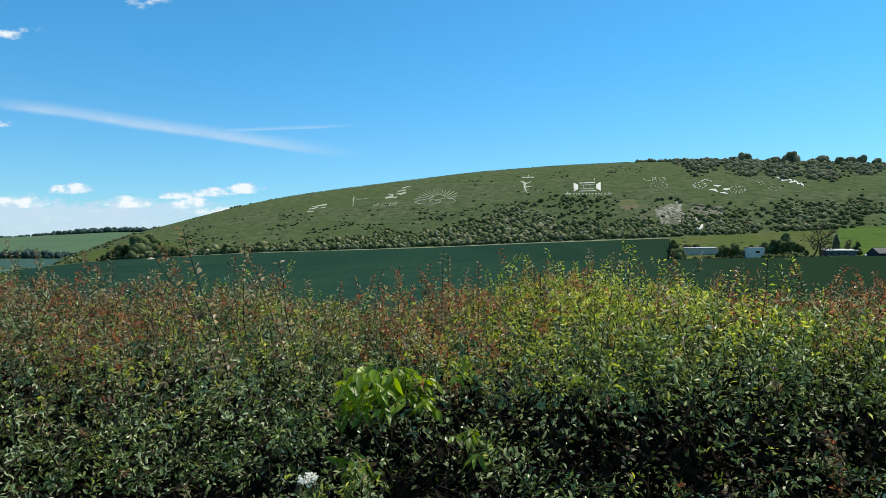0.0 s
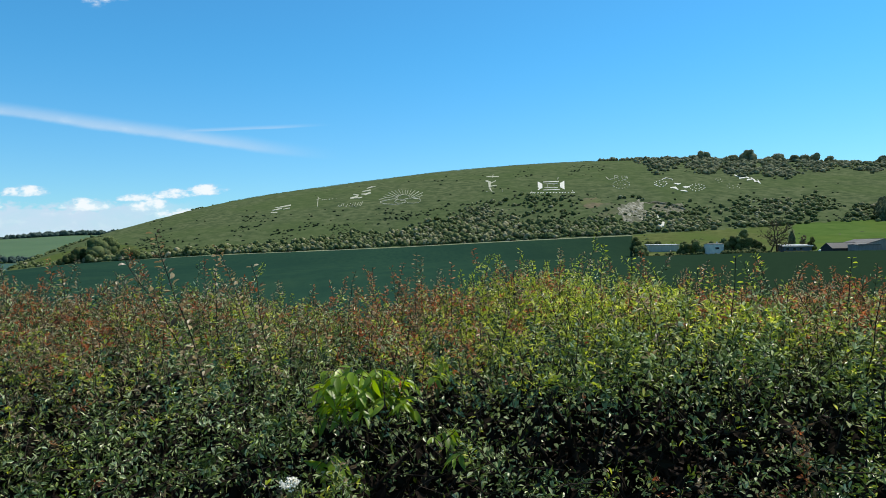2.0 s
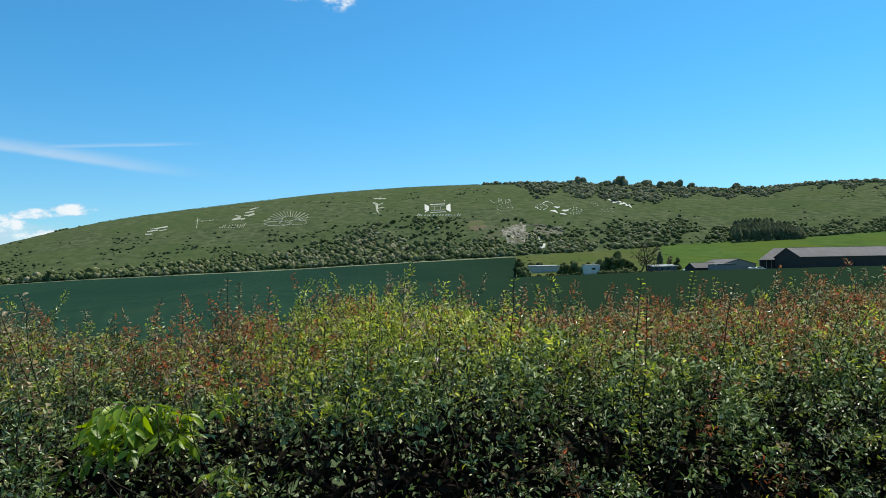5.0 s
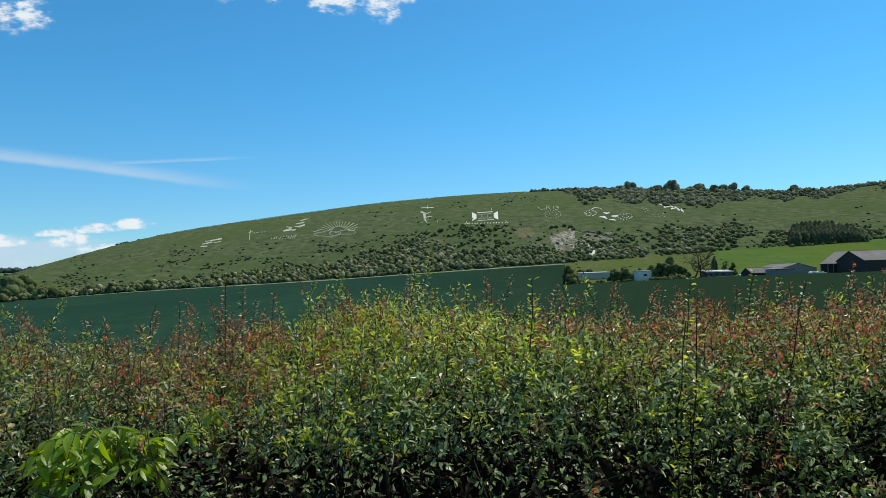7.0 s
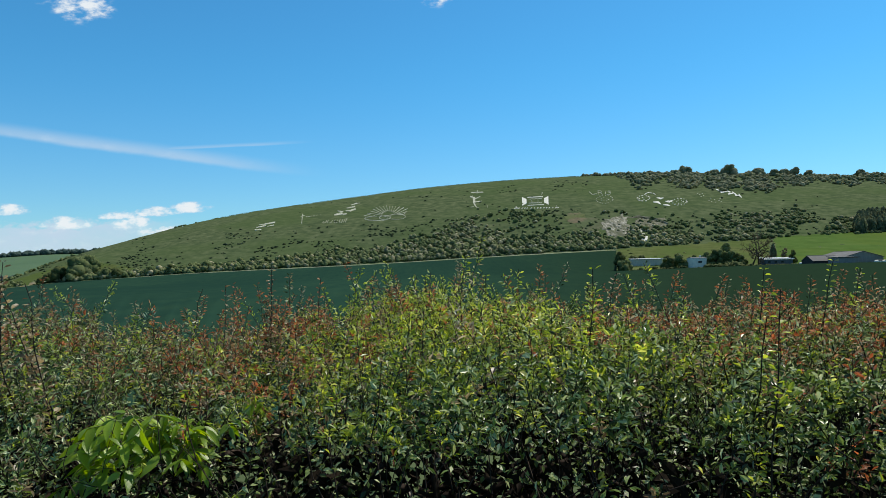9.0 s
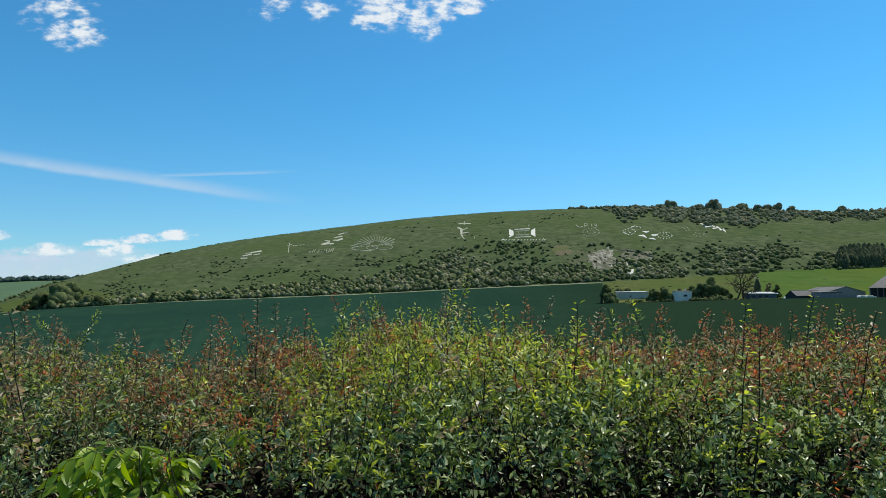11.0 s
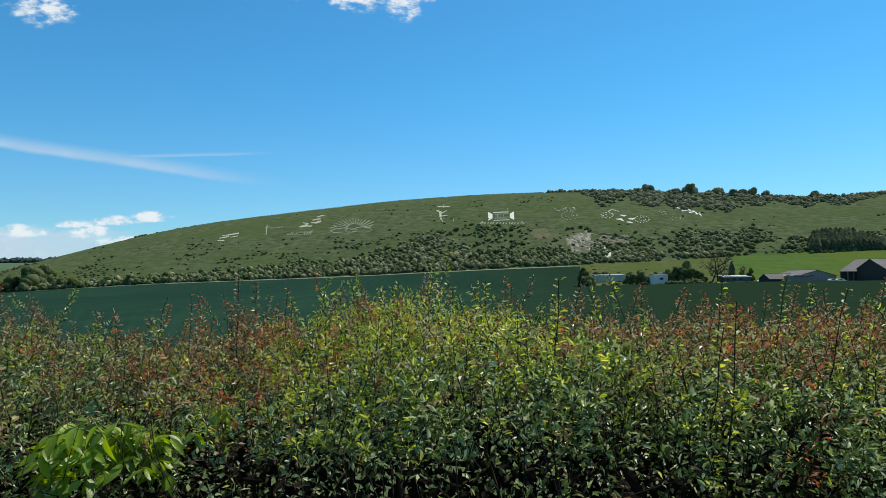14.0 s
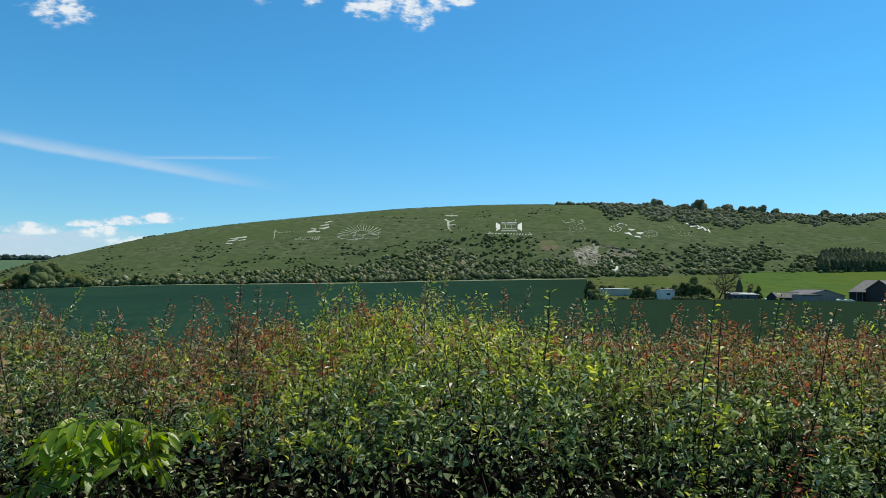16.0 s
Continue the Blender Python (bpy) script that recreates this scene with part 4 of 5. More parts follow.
def chalk_figures():
    rays = [(10 + 15 * math.cos(radians(d)), -4 + 9 * math.sin(radians(d)), 10 + r * math.cos(radians(d)), -4 + r * 0.62 * math.sin(radians(d)), 1.2)
            for d, r in zip(range(12, 172, 11), (24, 34, 38, 35, 33, 32, 30, 30, 31, 32, 34, 36, 36, 38, 40))]
    figure("sun_figure", px(768, 351), rays + loop(8, -2, 12, 8, 1.1, 0, 180, 8) + loop(-12, -7, 22, 4, 1.1) + loop(22, -5, 16, 4.5, 1.1, -120, 150) + loop(2, -6, 10, 3.5, 1.0)
           + [(-36, -3, -22, 1, 1.2), (-32, -6, -16, -2, 1.2), (34, -2, 40, 5, 1.2)], "white chalk hill figure of a rising sun with rays", True)
    figure("stripe_figure", px(561, 367), [(-14, -3.5, 2, -1, (5, 7)), (-1, 1.5, 18, 5, (6, 8)), (-10, 0, 2, 2, (3, 4)), (-17, -8.5, -6, -7, (6, 5)), (4, -2, 16, 0, (3, 4))], "white chalk hill figure of slanting stripes", True)
    figure("cross_figure", px(632, 356), [(-5, 8, -7, -9, 1.8), (-9, 3, -2, 5, 1.2)] + [(x, 2 + x * 0.12, x + 2.2, 3 + x * 0.12, 1.4) for x in (0, 4, 8, 13, 18, 24)], "small white chalk cross with a row of dots", True)
    figure("map_figure", px(700, 346), [(-18, -5, -4, -2, (8, 14)), (-12, 2, -3, 0, (4, 7)), (-4, -5, 3, -3, (8, 5)), (3, 6, 18, 9, (5, 7)), (8, 1, 19, 5, (8, 10)), (1, 2, 9, 2, (4, 8)), (11, 12, 21, 15, (4, 6)), (19, 14, 27, 16, (4, 2))], "white chalk hill figure of broad patches", True)
    figure("lettered_chalk", px(682, 362), [(x, -3, x + 3, 3 + 0.1 * x, 1.1) for x in (-22, -17, -14, -7, -2, 3, 7, 11, 15, 18)] + [(x, -3, x + 4, -3, 1.0) for x in (-20, -10, 0, 8)], "row of small slanting chalk marks", True)
    figure("standing_figure", px(931, 329), [(-8, 14, 14, 15, (4, 5)), (3, 13, 4, 19, (5, 2)), (-10, 8, -2, 5, (7, 6)), (-3, 6, -2, -5, (15, 12)), (-1, 3, 9, 7, (5, 3)), (0, -2, 11, -1, (6, 3)), (-2, -5, 2, -12, (9, 4)), (-9, -12, -3, -11, 1.2),
           (2, -13, 6, -13, 1.2), (21, -8, 21, -13, 1.2), (-4, 9, -8, 6, 1.4)], "white chalk hill figure of branching strokes below a bar", True)
    figure("framed_figure", px(1039, 331), [(-16, -0.5, -24, -0.5, (24, 52)), (16, 0.5, 24, 0.5, (24, 52)), (-14, 6.5, 14, 7.5, 2.0), (-14, -8, 16, -7, 2.0),
           (-12, 3, 12, 4, 0.9), (-12, -4, 12, -3.5, 0.9), (-6, 2, -6, -3, 0.8), (5, 3, 5, -3, 0.8), (12, 11, 13, 15, 1.2)] + [(x, -13.5, x + 2.6, -12.2, 1.7) for x in (-38, -34, -31, -25, -20, -16, -9, -3, 3, 8, 14, 19, 24, 30, 36, 40)]
           + [(38, -9, 40, -12, 1.4), (-35, -9, -34, -13, 1.2)], "white chalk hill figure of a framed badge")
    figure("lettered_figure", px(1162, 322), [(-24, 6, -18, 1, 1.5), (-18, 1, -11, 2.5, 1.5), (-8, 7.5, -7, 1.5, 1.5), (-8, 7.5, -1, 7, 1.3), (-1, 7, -2, 4.8, 1.3), (-2, 4.8, -7, 4.4, 1.2), (-5, 4.4, 0, 1.2, 1.3),
           (5, 7, 5.5, 1, 1.6), (10, 7, 15, 6.5, 1.2), (15, 6.5, 13, 4.5, 1.2), (11, 4.2, 15.5, 3.6, 1.2), (15.5, 3.6, 14, 1, 1.2), (14, 1, 8, 1.2, 1.2)]
           + ring(4, -8, 15, 7, 18, 2.0, 1.3) + ring(4, -8, 7, 3, 8, 1.8, 1.2), "faint chalk letters L R B over a dotted ring", True)
    figure("winged_figure", px(1272, 334), [(-17, -1, -6, -3, (3, 12)), (-6, -3, -2, -6, (12, 2)), (-10, 5, -3, 4, (2, 9)), (-3, 4, 3, 6, (9, 3)), (6, -1, 13, -2, (2, 12)), (13, -2, 20, 0, (12, 2)), (3, -7, 10, -8, (3, 8)), (10, -8, 15, -9, (8, 2))]
           + ring(-34, 5, 11, 5, 12, 2.2, 1.5) + ring(-38, 3, 5, 3, 6, 2.0, 1.4) + ring(33, -2, 14, 6, 15, 2.2, 1.5) + ring(34, -2, 6, 3, 7, 2.0, 1.3)
           + loop(-22, 11, 10, 4, 1.5, 10, 170, 7), "white chalk hill figure with wing-like patches and dotted rings")
    figure("dotted_figure", px(1362, 330), [(x, y, x + 2.2, y + 0.4, 1.6) for x, y in ((-24, 9), (-20, 6), (-15, 8), (-12, 4), (-18, 2), (-3, -4), (2, -7), (1, -1), (8, -3), (10, -8), (16, -5), (20, -8), (18, -2))], "scattered chalk marks of a worn hill figure", True)
    figure("stepped_figure", px(1399, 321), [(-25, 7, -14, 3, (4, 8)), (-16, 1, -4, 2, (6, 5)), (-8, 5, 2, 1, (4, 7)), (-2, -2, 8, -1, (7, 5)), (6, 2, 14, -3, (4, 7)), (12, -4, 23, -7, (8, 5)), (18, -2, 24, -9, (4, 5))], "white chalk hill figure of stepped slanting bars")


chalk_figures()


def slope_patch(name, mid, half, material, label, category, seed, proud=1.0, lumpy=1.2, lift=0.3):
    """An irregular patch on the slope with a ragged rim, standing proud in its middle."""
    rng = np.random.default_rng(seed)
    rings, around = 12, 48
    th = np.linspace(0, 2 * math.pi, around, endpoint=False)
    rim = 1 + sum(np.array([noise.noise((math.cos(t) * k, math.sin(t) * k, seed)) for t in th]) * h for k, h in ((1.3, 0.4), (3.5, 0.35), (9, 0.25)))
    s = np.linspace(0.0, 1, rings)
    a = mid[0] + half[0] * s[:, None] * np.cos(th) * rim
    e = mid[1] + half[1] * s[:, None] * np.sin(th) * rim
    p, ok = spot(a.ravel(), e.ravel())
    swell = np.repeat(1 - s ** 2, around)
    p[:, 2] += lift * np.repeat(np.where(s < 1, 1.0, -1.0), around) + swell * np.array([noise.noise(q * 0.16) + 0.5 * noise.noise(q * 0.5) for q in map(Vector, p)]) * lumpy
    p[:, 1] -= swell * proud
    i = np.arange(rings * around).reshape(rings, around)
    j = np.roll(i, -1, axis=1)
    f = np.stack([i[:-1], j[:-1], j[1:], i[1:]], -1).reshape(-1, 4)
    bm = bmesh.new()
    bm.from_mesh(raw_mesh(name, p, f))
    bmesh.ops.remove_doubles(bm, verts=bm.verts, dist=0.01)
    bmesh.ops.recalc_face_normals(bm, faces=bm.faces)
    return tagged(part(name, bm, material), label, category, "", "structure")


slope_patch("quarry_face", (0.335, 0.0520), (0.0235, 0.0185), M_CHALKOLD, "weathered grey-white chalk quarry face with dark streaks", "quarry", 3, 1.5, 1.4)
slope_patch("quarry_scree", (0.391, 0.0545), (0.0260, 0.0120), M_BANK, "grey chalk rubble and earth on the quarry floor", "quarry", 7, 0.6, 1.2)
slope_patch("chalk_scar", (0.3775, 0.0325), (0.0048, 0.0070), M_CHALK, "bright white chalk scar low in the quarry", "quarry", 9, 0.6, 0.5, 0.7)
slope_patch("upper_scar", (0.3720, 0.0420), (0.0030, 0.0060), M_CHALKWORN, "narrow white chalk slip above the scar", "quarry", 12, 0.6, 0.3, 0.6)
slope_patch("worn_slope", (0.296, 0.0555), (0.024, 0.010), M_WORN, "worn olive-brown turf beside the quarry", "turf", 8, 0.2, 0.2)
slope_patch("bare_ground", px(1113, 362), (0.020, 0.007), M_SOIL, "brown bare patch of soil on the slope", "soil", 6, 0.2, 0.3)


def quarry_bank():
    """The steep shaded wall that curves round the old quarry, with turf on its shoulder."""
    a = np.linspace(0.350, 0.446, 70)
    top = np.interp(a, (0.350, 0.374, 0.395, 0.416, 0.430, 0.446), (0.0675, 0.0688, 0.0660, 0.0585, 0.048, 0.036))
    low = top - np.interp(a, (0.350, 0.374, 0.395, 0.416, 0.430, 0.446), (0.003, 0.006, 0.007, 0.006, 0.003, 0.001))
    foot_, _ = spot(a, low)
    back, _ = spot(a, top)
    rows = []
    for k in range(7):
        s = k / 6
        ragged = np.array([noise.noise((x * 90, k * 0.9, 3.0)) for x in a])
        rows.append(np.stack([foot_[:, 0], foot_[:, 1] + 3.0 * s + ragged * 2.6, foot_[:, 2] - 0.5 + (EYE + top * foot_[:, 1] - foot_[:, 2] - 0.6 + ragged * 1.4) * s], 1))
    rows.append(back + (0, 4, -0.6))
    p = np.concatenate(rows)
    i = np.arange(len(p)).reshape(len(rows), -1)
    f = np.stack([i[:-1, :-1], i[:-1, 1:], i[1:, 1:], i[1:, :-1]], -1).reshape(-1, 4)
    tagged(part("quarry_bank", raw_mesh("quarry_bank", p, f), M_BANK), "shaded steep earth bank round the old quarry", "quarry", "", "structure")


quarry_bank()


# ---- the farm ----
def gabled(name, at, turn, long, wide, eave, top, wall, roof, label, category, overhang=0.4, doors=(), windows=(), ribs=0):
    """A gabled shed along its own x: walls, two roof slopes and a ridge cap, with doors and windows on the side towards -y."""
    ob = thing(name, at, label, category, "farm buildings", "", turn)
    bm = bmesh.new()
    half = wide / 2
    prism(bm, [(-half, -1.0), (half, -1.0), (half, eave), (0, top - 0.12), (-half, eave)], long, pose(0, 0, 0, 0, 0, -90))
    part("wall", bm, wall, ob)
    slope = math.degrees(math.atan2(top - eave, half))
    reach = math.hypot(top - eave, half) + overhang
    for side in (-1, 1):
        bm = bmesh.new()
        box(bm, (long + 2 * overhang, reach, 0.14), (long / 2, side * (half + overhang * 0.7) / 2, (top + eave) / 2 - overhang * 0.15 + 0.08), (-side * slope, 0, 0), 0.02)
        for k in range(ribs):
            box(bm, (0.12, reach, 0.10), (long * (k + 0.5) / ribs, side * (half + overhang * 0.7) / 2, (top + eave) / 2 - overhang * 0.15 + 0.19), (-side * slope, 0, 0))
        part("roof_slope", bm, roof, ob)
    bm = bmesh.new()
    box(bm, (long + 2 * overhang, 0.5, 0.12), (long / 2, 0, top + 0.12), bevel=0.03)
    part("ridge_cap", bm, roof, ob)
    for x, w, h, mat in doors:
        bm = bmesh.new()
        box(bm, (w, 0.14, h), (x, -half - 0.05, h / 2), bevel=0.03)
        part("door", bm, mat, ob)
    for x, z, w, h in windows:
        bm = bmesh.new()
        box(bm, (w + 0.3, 0.16, h + 0.3), (x, -half - 0.06, z), bevel=0.03)
        frame_ = part("window", bm, M_WHITE, ob)
        bm = bmesh.new()
        box(bm, (w, 0.06, h), (x, -half - 0.13, z))
        part("pane", bm, M_GLASS, frame_)
    return ob


def at_farm(a, away, dz=0.0):
    x, y, z = foot_at(a, away=away)
    return (x, y, z + dz)


def low_shed(name, at, turn, long, wide, high, wall, roof, label, fall=0.5):
    """A long flat-roofed shed with a slightly sloping roof slab, posts and a plinth."""
    ob = thing(name, at, label, "shed", "farm buildings", "", turn)
    bm = bmesh.new()
    box(bm, (long, wide, high + 1), (long / 2, 0, high / 2 - 0.5), bevel=0.05)
    part("wall", bm, wall, ob)
    bm = bmesh.new()
    box(bm, (long + 1.2, wide + 1.2, 0.22), (long / 2, 0, high + 0.16), (math.degrees(math.atan2(fall, wide)), 0, 0), 0.04)
    part("roof", bm, roof, ob)
    bm = bmesh.new()
    box(bm, (long + 1.2, 0.12, 0.35), (long / 2, -wide / 2 - 0.62, high + 0.02), bevel=0.02)
    part("fascia", bm, roof, ob)
    for k in range(3 if name == "dark_shed" else 0):
        bm = bmesh.new()
        box(bm, (1.5, 0.1, 1.0), (long * (k + 0.6) / 4.2, -wide / 2 - 0.03, high * 0.55), bevel=0.03)
        part("window", bm, M_GLASS, ob)
    return ob


def lean_to(at):
    """A hipped lean-to behind the barn's corner: a solid dark block for its shaded open front, posts, and a sloping
    roof.
    """
    ob = thing("lean_to", at, "grey-roofed open lean-to behind the barn", "shed", "farm buildings")
    bm = bmesh.new()
    plan = [(0.3, 0.4), (24.5, 0.4), (24.5, 18.0), (13.9, 18.0)]
    foot_, head = ([bm.verts.new((x, y, z)) for x, y in plan] for z in (-0.4, 4.55))
    bm.faces.new(head)
    for i in range(4):
        bm.faces.new((foot_[i], foot_[(i + 1) % 4], head[(i + 1) % 4], head[i]))
    # dark boarding stands in for the shadow behind the posts
    part("wall", bm, M_BOARD, ob)
    bm = bmesh.new()
    low = [(-0.5, -0.6, 4.7), (25, -0.6, 4.7), (25, 18.5, 4.7), (13.5, 18.5, 4.7)]
    under_ = [bm.verts.new((x, y, z - 0.2)) for x, y, z in low]
    over = [bm.verts.new(p) for p in low]
    high = [bm.verts.new((15.5, 9.0, 10.6)), bm.verts.new((25, 9.0, 10.6))]
    bm.faces.new(under_[::-1])
    for i in range(4):
        bm.faces.new((under_[i], under_[(i + 1) % 4], over[(i + 1) % 4], over[i]))
    for face in ((over[0], over[1], high[1], high[0]), (over[1], over[2], high[1]), (over[2], over[3], high[0], high[1]), (over[3], over[0], high[0])):
        bm.faces.new(face)
    part("roof", bm, M_ROOFGREY, ob)
    for x in (0.2, 4.0, 7.0):
        bm = bmesh.new()
        box(bm, (0.35, 0.35, 4.9), (x, -0.1, 2.1), bevel=0.03)
        part("post", bm, M_GREYWALL, ob)


def build_farm():
    gabled("barn", (233.3, 285.2, -1.5), -6.0, 78, 20.6, 5.6, 10.1, M_BOARD, M_ROOFGREY, "large dark boarded barn with a grey fibre-cement roof", "barn", 0.5,
           doors=((12, 4.5, 3.9, M_BOARD), (30, 4.5, 3.9, M_BOARD)))
    lean_to((226.8, 297.0, -1.6))
    gabled("grey_shed", at_farm(0.7245, 299, -0.2), 90, 20, 19.5, 3.3, 5.9, M_GREYWALL, M_ROOFGREY, "grey-clad shed with a shallow gabled roof", "shed", 0.4)
    low_shed("side_shed", at_farm(0.6755, 298, -0.2), -1, 9, 8, 3.4, M_GREYWALL, M_ROOFGREY, "flat-roofed grey shed against the gabled one")
    gabled("small_shed", at_farm(0.634, 308, -0.2), 0, 13.5, 9, 2.0, 4.5, M_BOARD, M_ROOFGREY, "small dark shed with a grey roof", "shed", 0.3)
    low_shed("white_shed", at_farm(0.357, 470), -2, 21, 8, 4.8, M_PALEWALL, M_METAL, "long white shed with a pale flat roof")
    low_shed("dark_shed", at_farm(0.562, 394), -1, 17, 7, 4.2, M_BLUEGREY, M_METAL, "long blue-grey shed with a pale roof edge", 0.9)
    # the white house: two storeys under a low roof
    ob = gabled("white_house", at_farm(0.448, 410), 3, 9, 8, 6.7, 7.1, M_WHITE, M_ROOFGREY, "white rendered house with a low grey roof", "house", 0.3, doors=((7.4, 1.1, 2.1, M_BOARD),), windows=((4.6, 4.2, 2.4, 1.2),))
    bm = bmesh.new()
    box(bm, (0.9, 0.9, 1.6), (7.0, 0.6, 7.4), bevel=0.04)
    part("chimney", bm, M_WHITE, ob)
    for a, away, turn in ((0.629, 318, 5), (0.765, 281, -12), (0.751, 283, 8)):
        car = thing("parked_car", at_farm(a, away, 0.02), "white car parked beside the farm sheds", "car", "parked cars", "", turn)
        bm = bmesh.new()
        prism(bm, [(-2.1, 0.3), (2.1, 0.3), (2.1, 0.78), (1.2, 0.9), (0.6, 1.42), (-1.5, 1.45), (-2.1, 0.95)], 1.9, pose(0, -0.95, 0))
        bmesh.ops.bevel(bm, geom=list(bm.edges), offset=0.08, segments=1, affect="EDGES")
        part("body", bm, M_WHITE, car)
        bm = bmesh.new()
        box(bm, (1.7, 1.94, 0.36), (-0.45, 0, 1.14), bevel=0.05)
        part("side_window", bm, M_GLASS, car)
        for x in (-1.3, 1.3):
            for y in (-0.85, 0.85):
                bm = bmesh.new()
                bmesh.ops.create_cone(bm, cap_ends=True, segments=14, radius1=0.32, radius2=0.32, depth=0.22, matrix=pose(x, y, 0.32, 90))
                part("wheel", bm, M_RUBBER, car)


build_farm()


def farm_hedge():
    rng = np.random.default_rng(51)
    n = 420
    a = rng.uniform(0.3355, 0.66, n)
    away = crop_far(a) + rng.uniform(2, 12, n)
    clear = ((a > 0.355) & (a < 0.405)) | ((a > 0.445) & (a < 0.472)) | (a > 0.53)
    size = np.where(clear, rng.uniform(0.6, 1.4, n), rng.uniform(1.2, 2.6, n)) * np.where((a > 0.475) & (a < 0.56), 1.35, 1.0)
    p = np.stack([a * away, away, ground(a * away, away)], 1)
    thicket("farm_hedge", p, size, rng.uniform(0.7, 1.3, n), M_OLIVE, "ragged hedge of bushes between wheat and farm", "hedge", cards=40, seed=14, lobes=(6, 9))


farm_hedge()


# ---- the hedge ----
LEFT, RIGHT = -2.9, 3.9
# small wedge-shaped hawthorn leaf with blunt lobes, folded along its rib and curled at the tip
LEAF = [(0, 0, 0), (0, 0.55, -0.05), (0, 1.0, -0.16), (0.27, 0.46, 0.09), (0.19, 0.86, -0.02), (-0.27, 0.46, 0.09), (-0.19, 0.86, -0.02)]
LEAF_T = [(0, 3, 1), (1, 3, 4), (1, 4, 2), (0, 1, 5), (1, 6, 5), (1, 2, 6)]
SIMPLE = [(0, 0, 0), (0.27, 0.48, 0.07), (0, 1, -0.08), (-0.27, 0.48, 0.07)]
SIMPLE_T = [(0, 1, 2), (0, 2, 3)]


def hedge_top(x, y):
    """Height of the clipped body of the hedge over its width."""
    x, y = np.asarray(x, float), np.asarray(y, float)
    slope = np.interp(y, (1.15, 1.35, 1.6, 2.0, 2.6, 3.0, 3.2), (0.70, 1.02, 1.20, 1.33, 1.43, 1.44, 1.25))
    steep = np.interp(y, (1.15, 1.28, 1.42, 1.6, 2.0, 2.6, 3.0, 3.2), (0.75, 1.16, 1.34, 1.39, 1.425, 1.44, 1.44, 1.25))
    right = np.clip((x - 0.05) / 0.4, 0, 1)
    front = slope + (steep - slope) * right
    sway = 0.035 * np.sin(x * 2.1 + 0.7) + 0.03 * np.sin(x * 5.3 + y * 2)
    return front + sway + np.interp(x, (-2.0, -1.2, -0.85, -0.58, -0.35, -0.18, 0.2, 0.5, 0.9, 1.3, 2.5), (0.06, 0.065, 0.045, -0.015, -0.025, 0.01, 0.005, 0.02, 0.02, 0.015, 0.02)) * np.clip((y - 1.5) / 0.6, 0, 1)


def hollow(x, y, z):
    """How open the face of the hedge is: 1 in the dark gaps low down, which run on downwards into it."""
    gaps = ((-0.02, 1.15, 0.12, 0.09), (-0.10, 1.26, 0.07, 0.05), (0.20, 1.28, 0.10, 0.045), (0.36, 1.22, 0.15, 0.10), (0.53, 1.20, 0.09, 0.07), (0.67, 1.31, 0.09, 0.03), (0.80, 1.28, 0.07, 0.035),
            (0.98, 1.20, 0.12, 0.04), (1.20, 1.10, 0.22, 0.05), (1.67, 1.26, 0.10, 0.05), (1.80, 1.12, 0.12, 0.06), (-0.75, 1.06, 0.25, 0.05), (-0.45, 1.10, 0.12, 0.04), (0.30, 1.32, 0.06, 0.025), (0.58, 1.285, 0.07, 0.03), (1.42, 1.33, 0.10, 0.035), (1.09, 1.26, 0.08, 0.03), (1.26, 1.37, 0.07, 0.025))
    low = z + 0.28 * (y - 1.5)
    out = np.zeros(np.shape(x))
    for gx, gz, w, h in gaps:
        out = np.maximum(out, np.clip(1.45 - ((x - gx) / w) ** 2 - ((low - gz) / h) ** 2, 0, 1))
    return out


def elder_gap(x, y, z):
    """Where the elder has pushed the hawthorn aside."""
    return y < 1.90 and abs(x + 0.135) < 0.150 and 1.16 < z < 1.40


def redness(x, y):
    """Where the shoots are still red: along the back of the crest, in drifts."""
    n = np.array([noise.noise((p * 1.6 + 3.1, q * 1.1, 4.0)) for p, q in zip(x, y)])
    drift = sum(h * np.exp(-((np.asarray(x) - c) / w) ** 2) for c, w, h in ((-1.35, 0.55, 0.65), (-0.02, 0.27, 1.0), (1.40, 0.50, 0.95), (2.3, 0.6, 0.95), (3.4, 0.5, 0.6)))
    return np.clip((np.asarray(y) - 1.45) * 0.9, 0, 1) * np.clip(drift + 0.22 * (np.asarray(y) > 2.1) + n * 0.6, 0, 1)


def shoot_line(p, way, long, rng, bow=0.12, steps=5):
    pts = [np.array(p, float)]
    w = np.array(way, float)
    for _ in range(steps):
        w = w + rng.normal(size=3) * bow + (0, 0, 0.03)
        w /= np.linalg.norm(w)
        pts.append(pts[-1] + w * long / steps)
    return np.array(pts)


def leaves_on(pts, rng, gap, size, taper=0.6, start=0.1):
    """Leaf feet, directions and sizes along a shoot, in small spurs of two or three."""
    seg = np.linalg.norm(np.diff(pts, axis=0), axis=1)
    along = np.concatenate([[0], np.cumsum(seg)])
    s = np.arange(start * along[-1], along[-1], gap) + rng.uniform(-0.3, 0.3) * gap
    if not len(s):
        return np.zeros((0, 3)), np.zeros((0, 3)), np.zeros(0)
    s = np.repeat(s, rng.integers(2, 4))
    at = np.stack([np.interp(s, along, pts[:, k]) for k in range(3)], 1)
    axis = pts[-1] - pts[0]
    axis /= np.linalg.norm(axis)
    out = rng.normal(size=(len(s), 3))
    out -= (out @ axis)[:, None] * axis
    out /= np.linalg.norm(out, axis=1)[:, None] + 1e-9
    way = out + axis * rng.uniform(0.1, 0.9, (len(s), 1))
    grow = 1 - (1 - taper) * s / along[-1]
    return at + out * 0.004, way, size * grow * rng.uniform(0.65, 1.25, len(s))


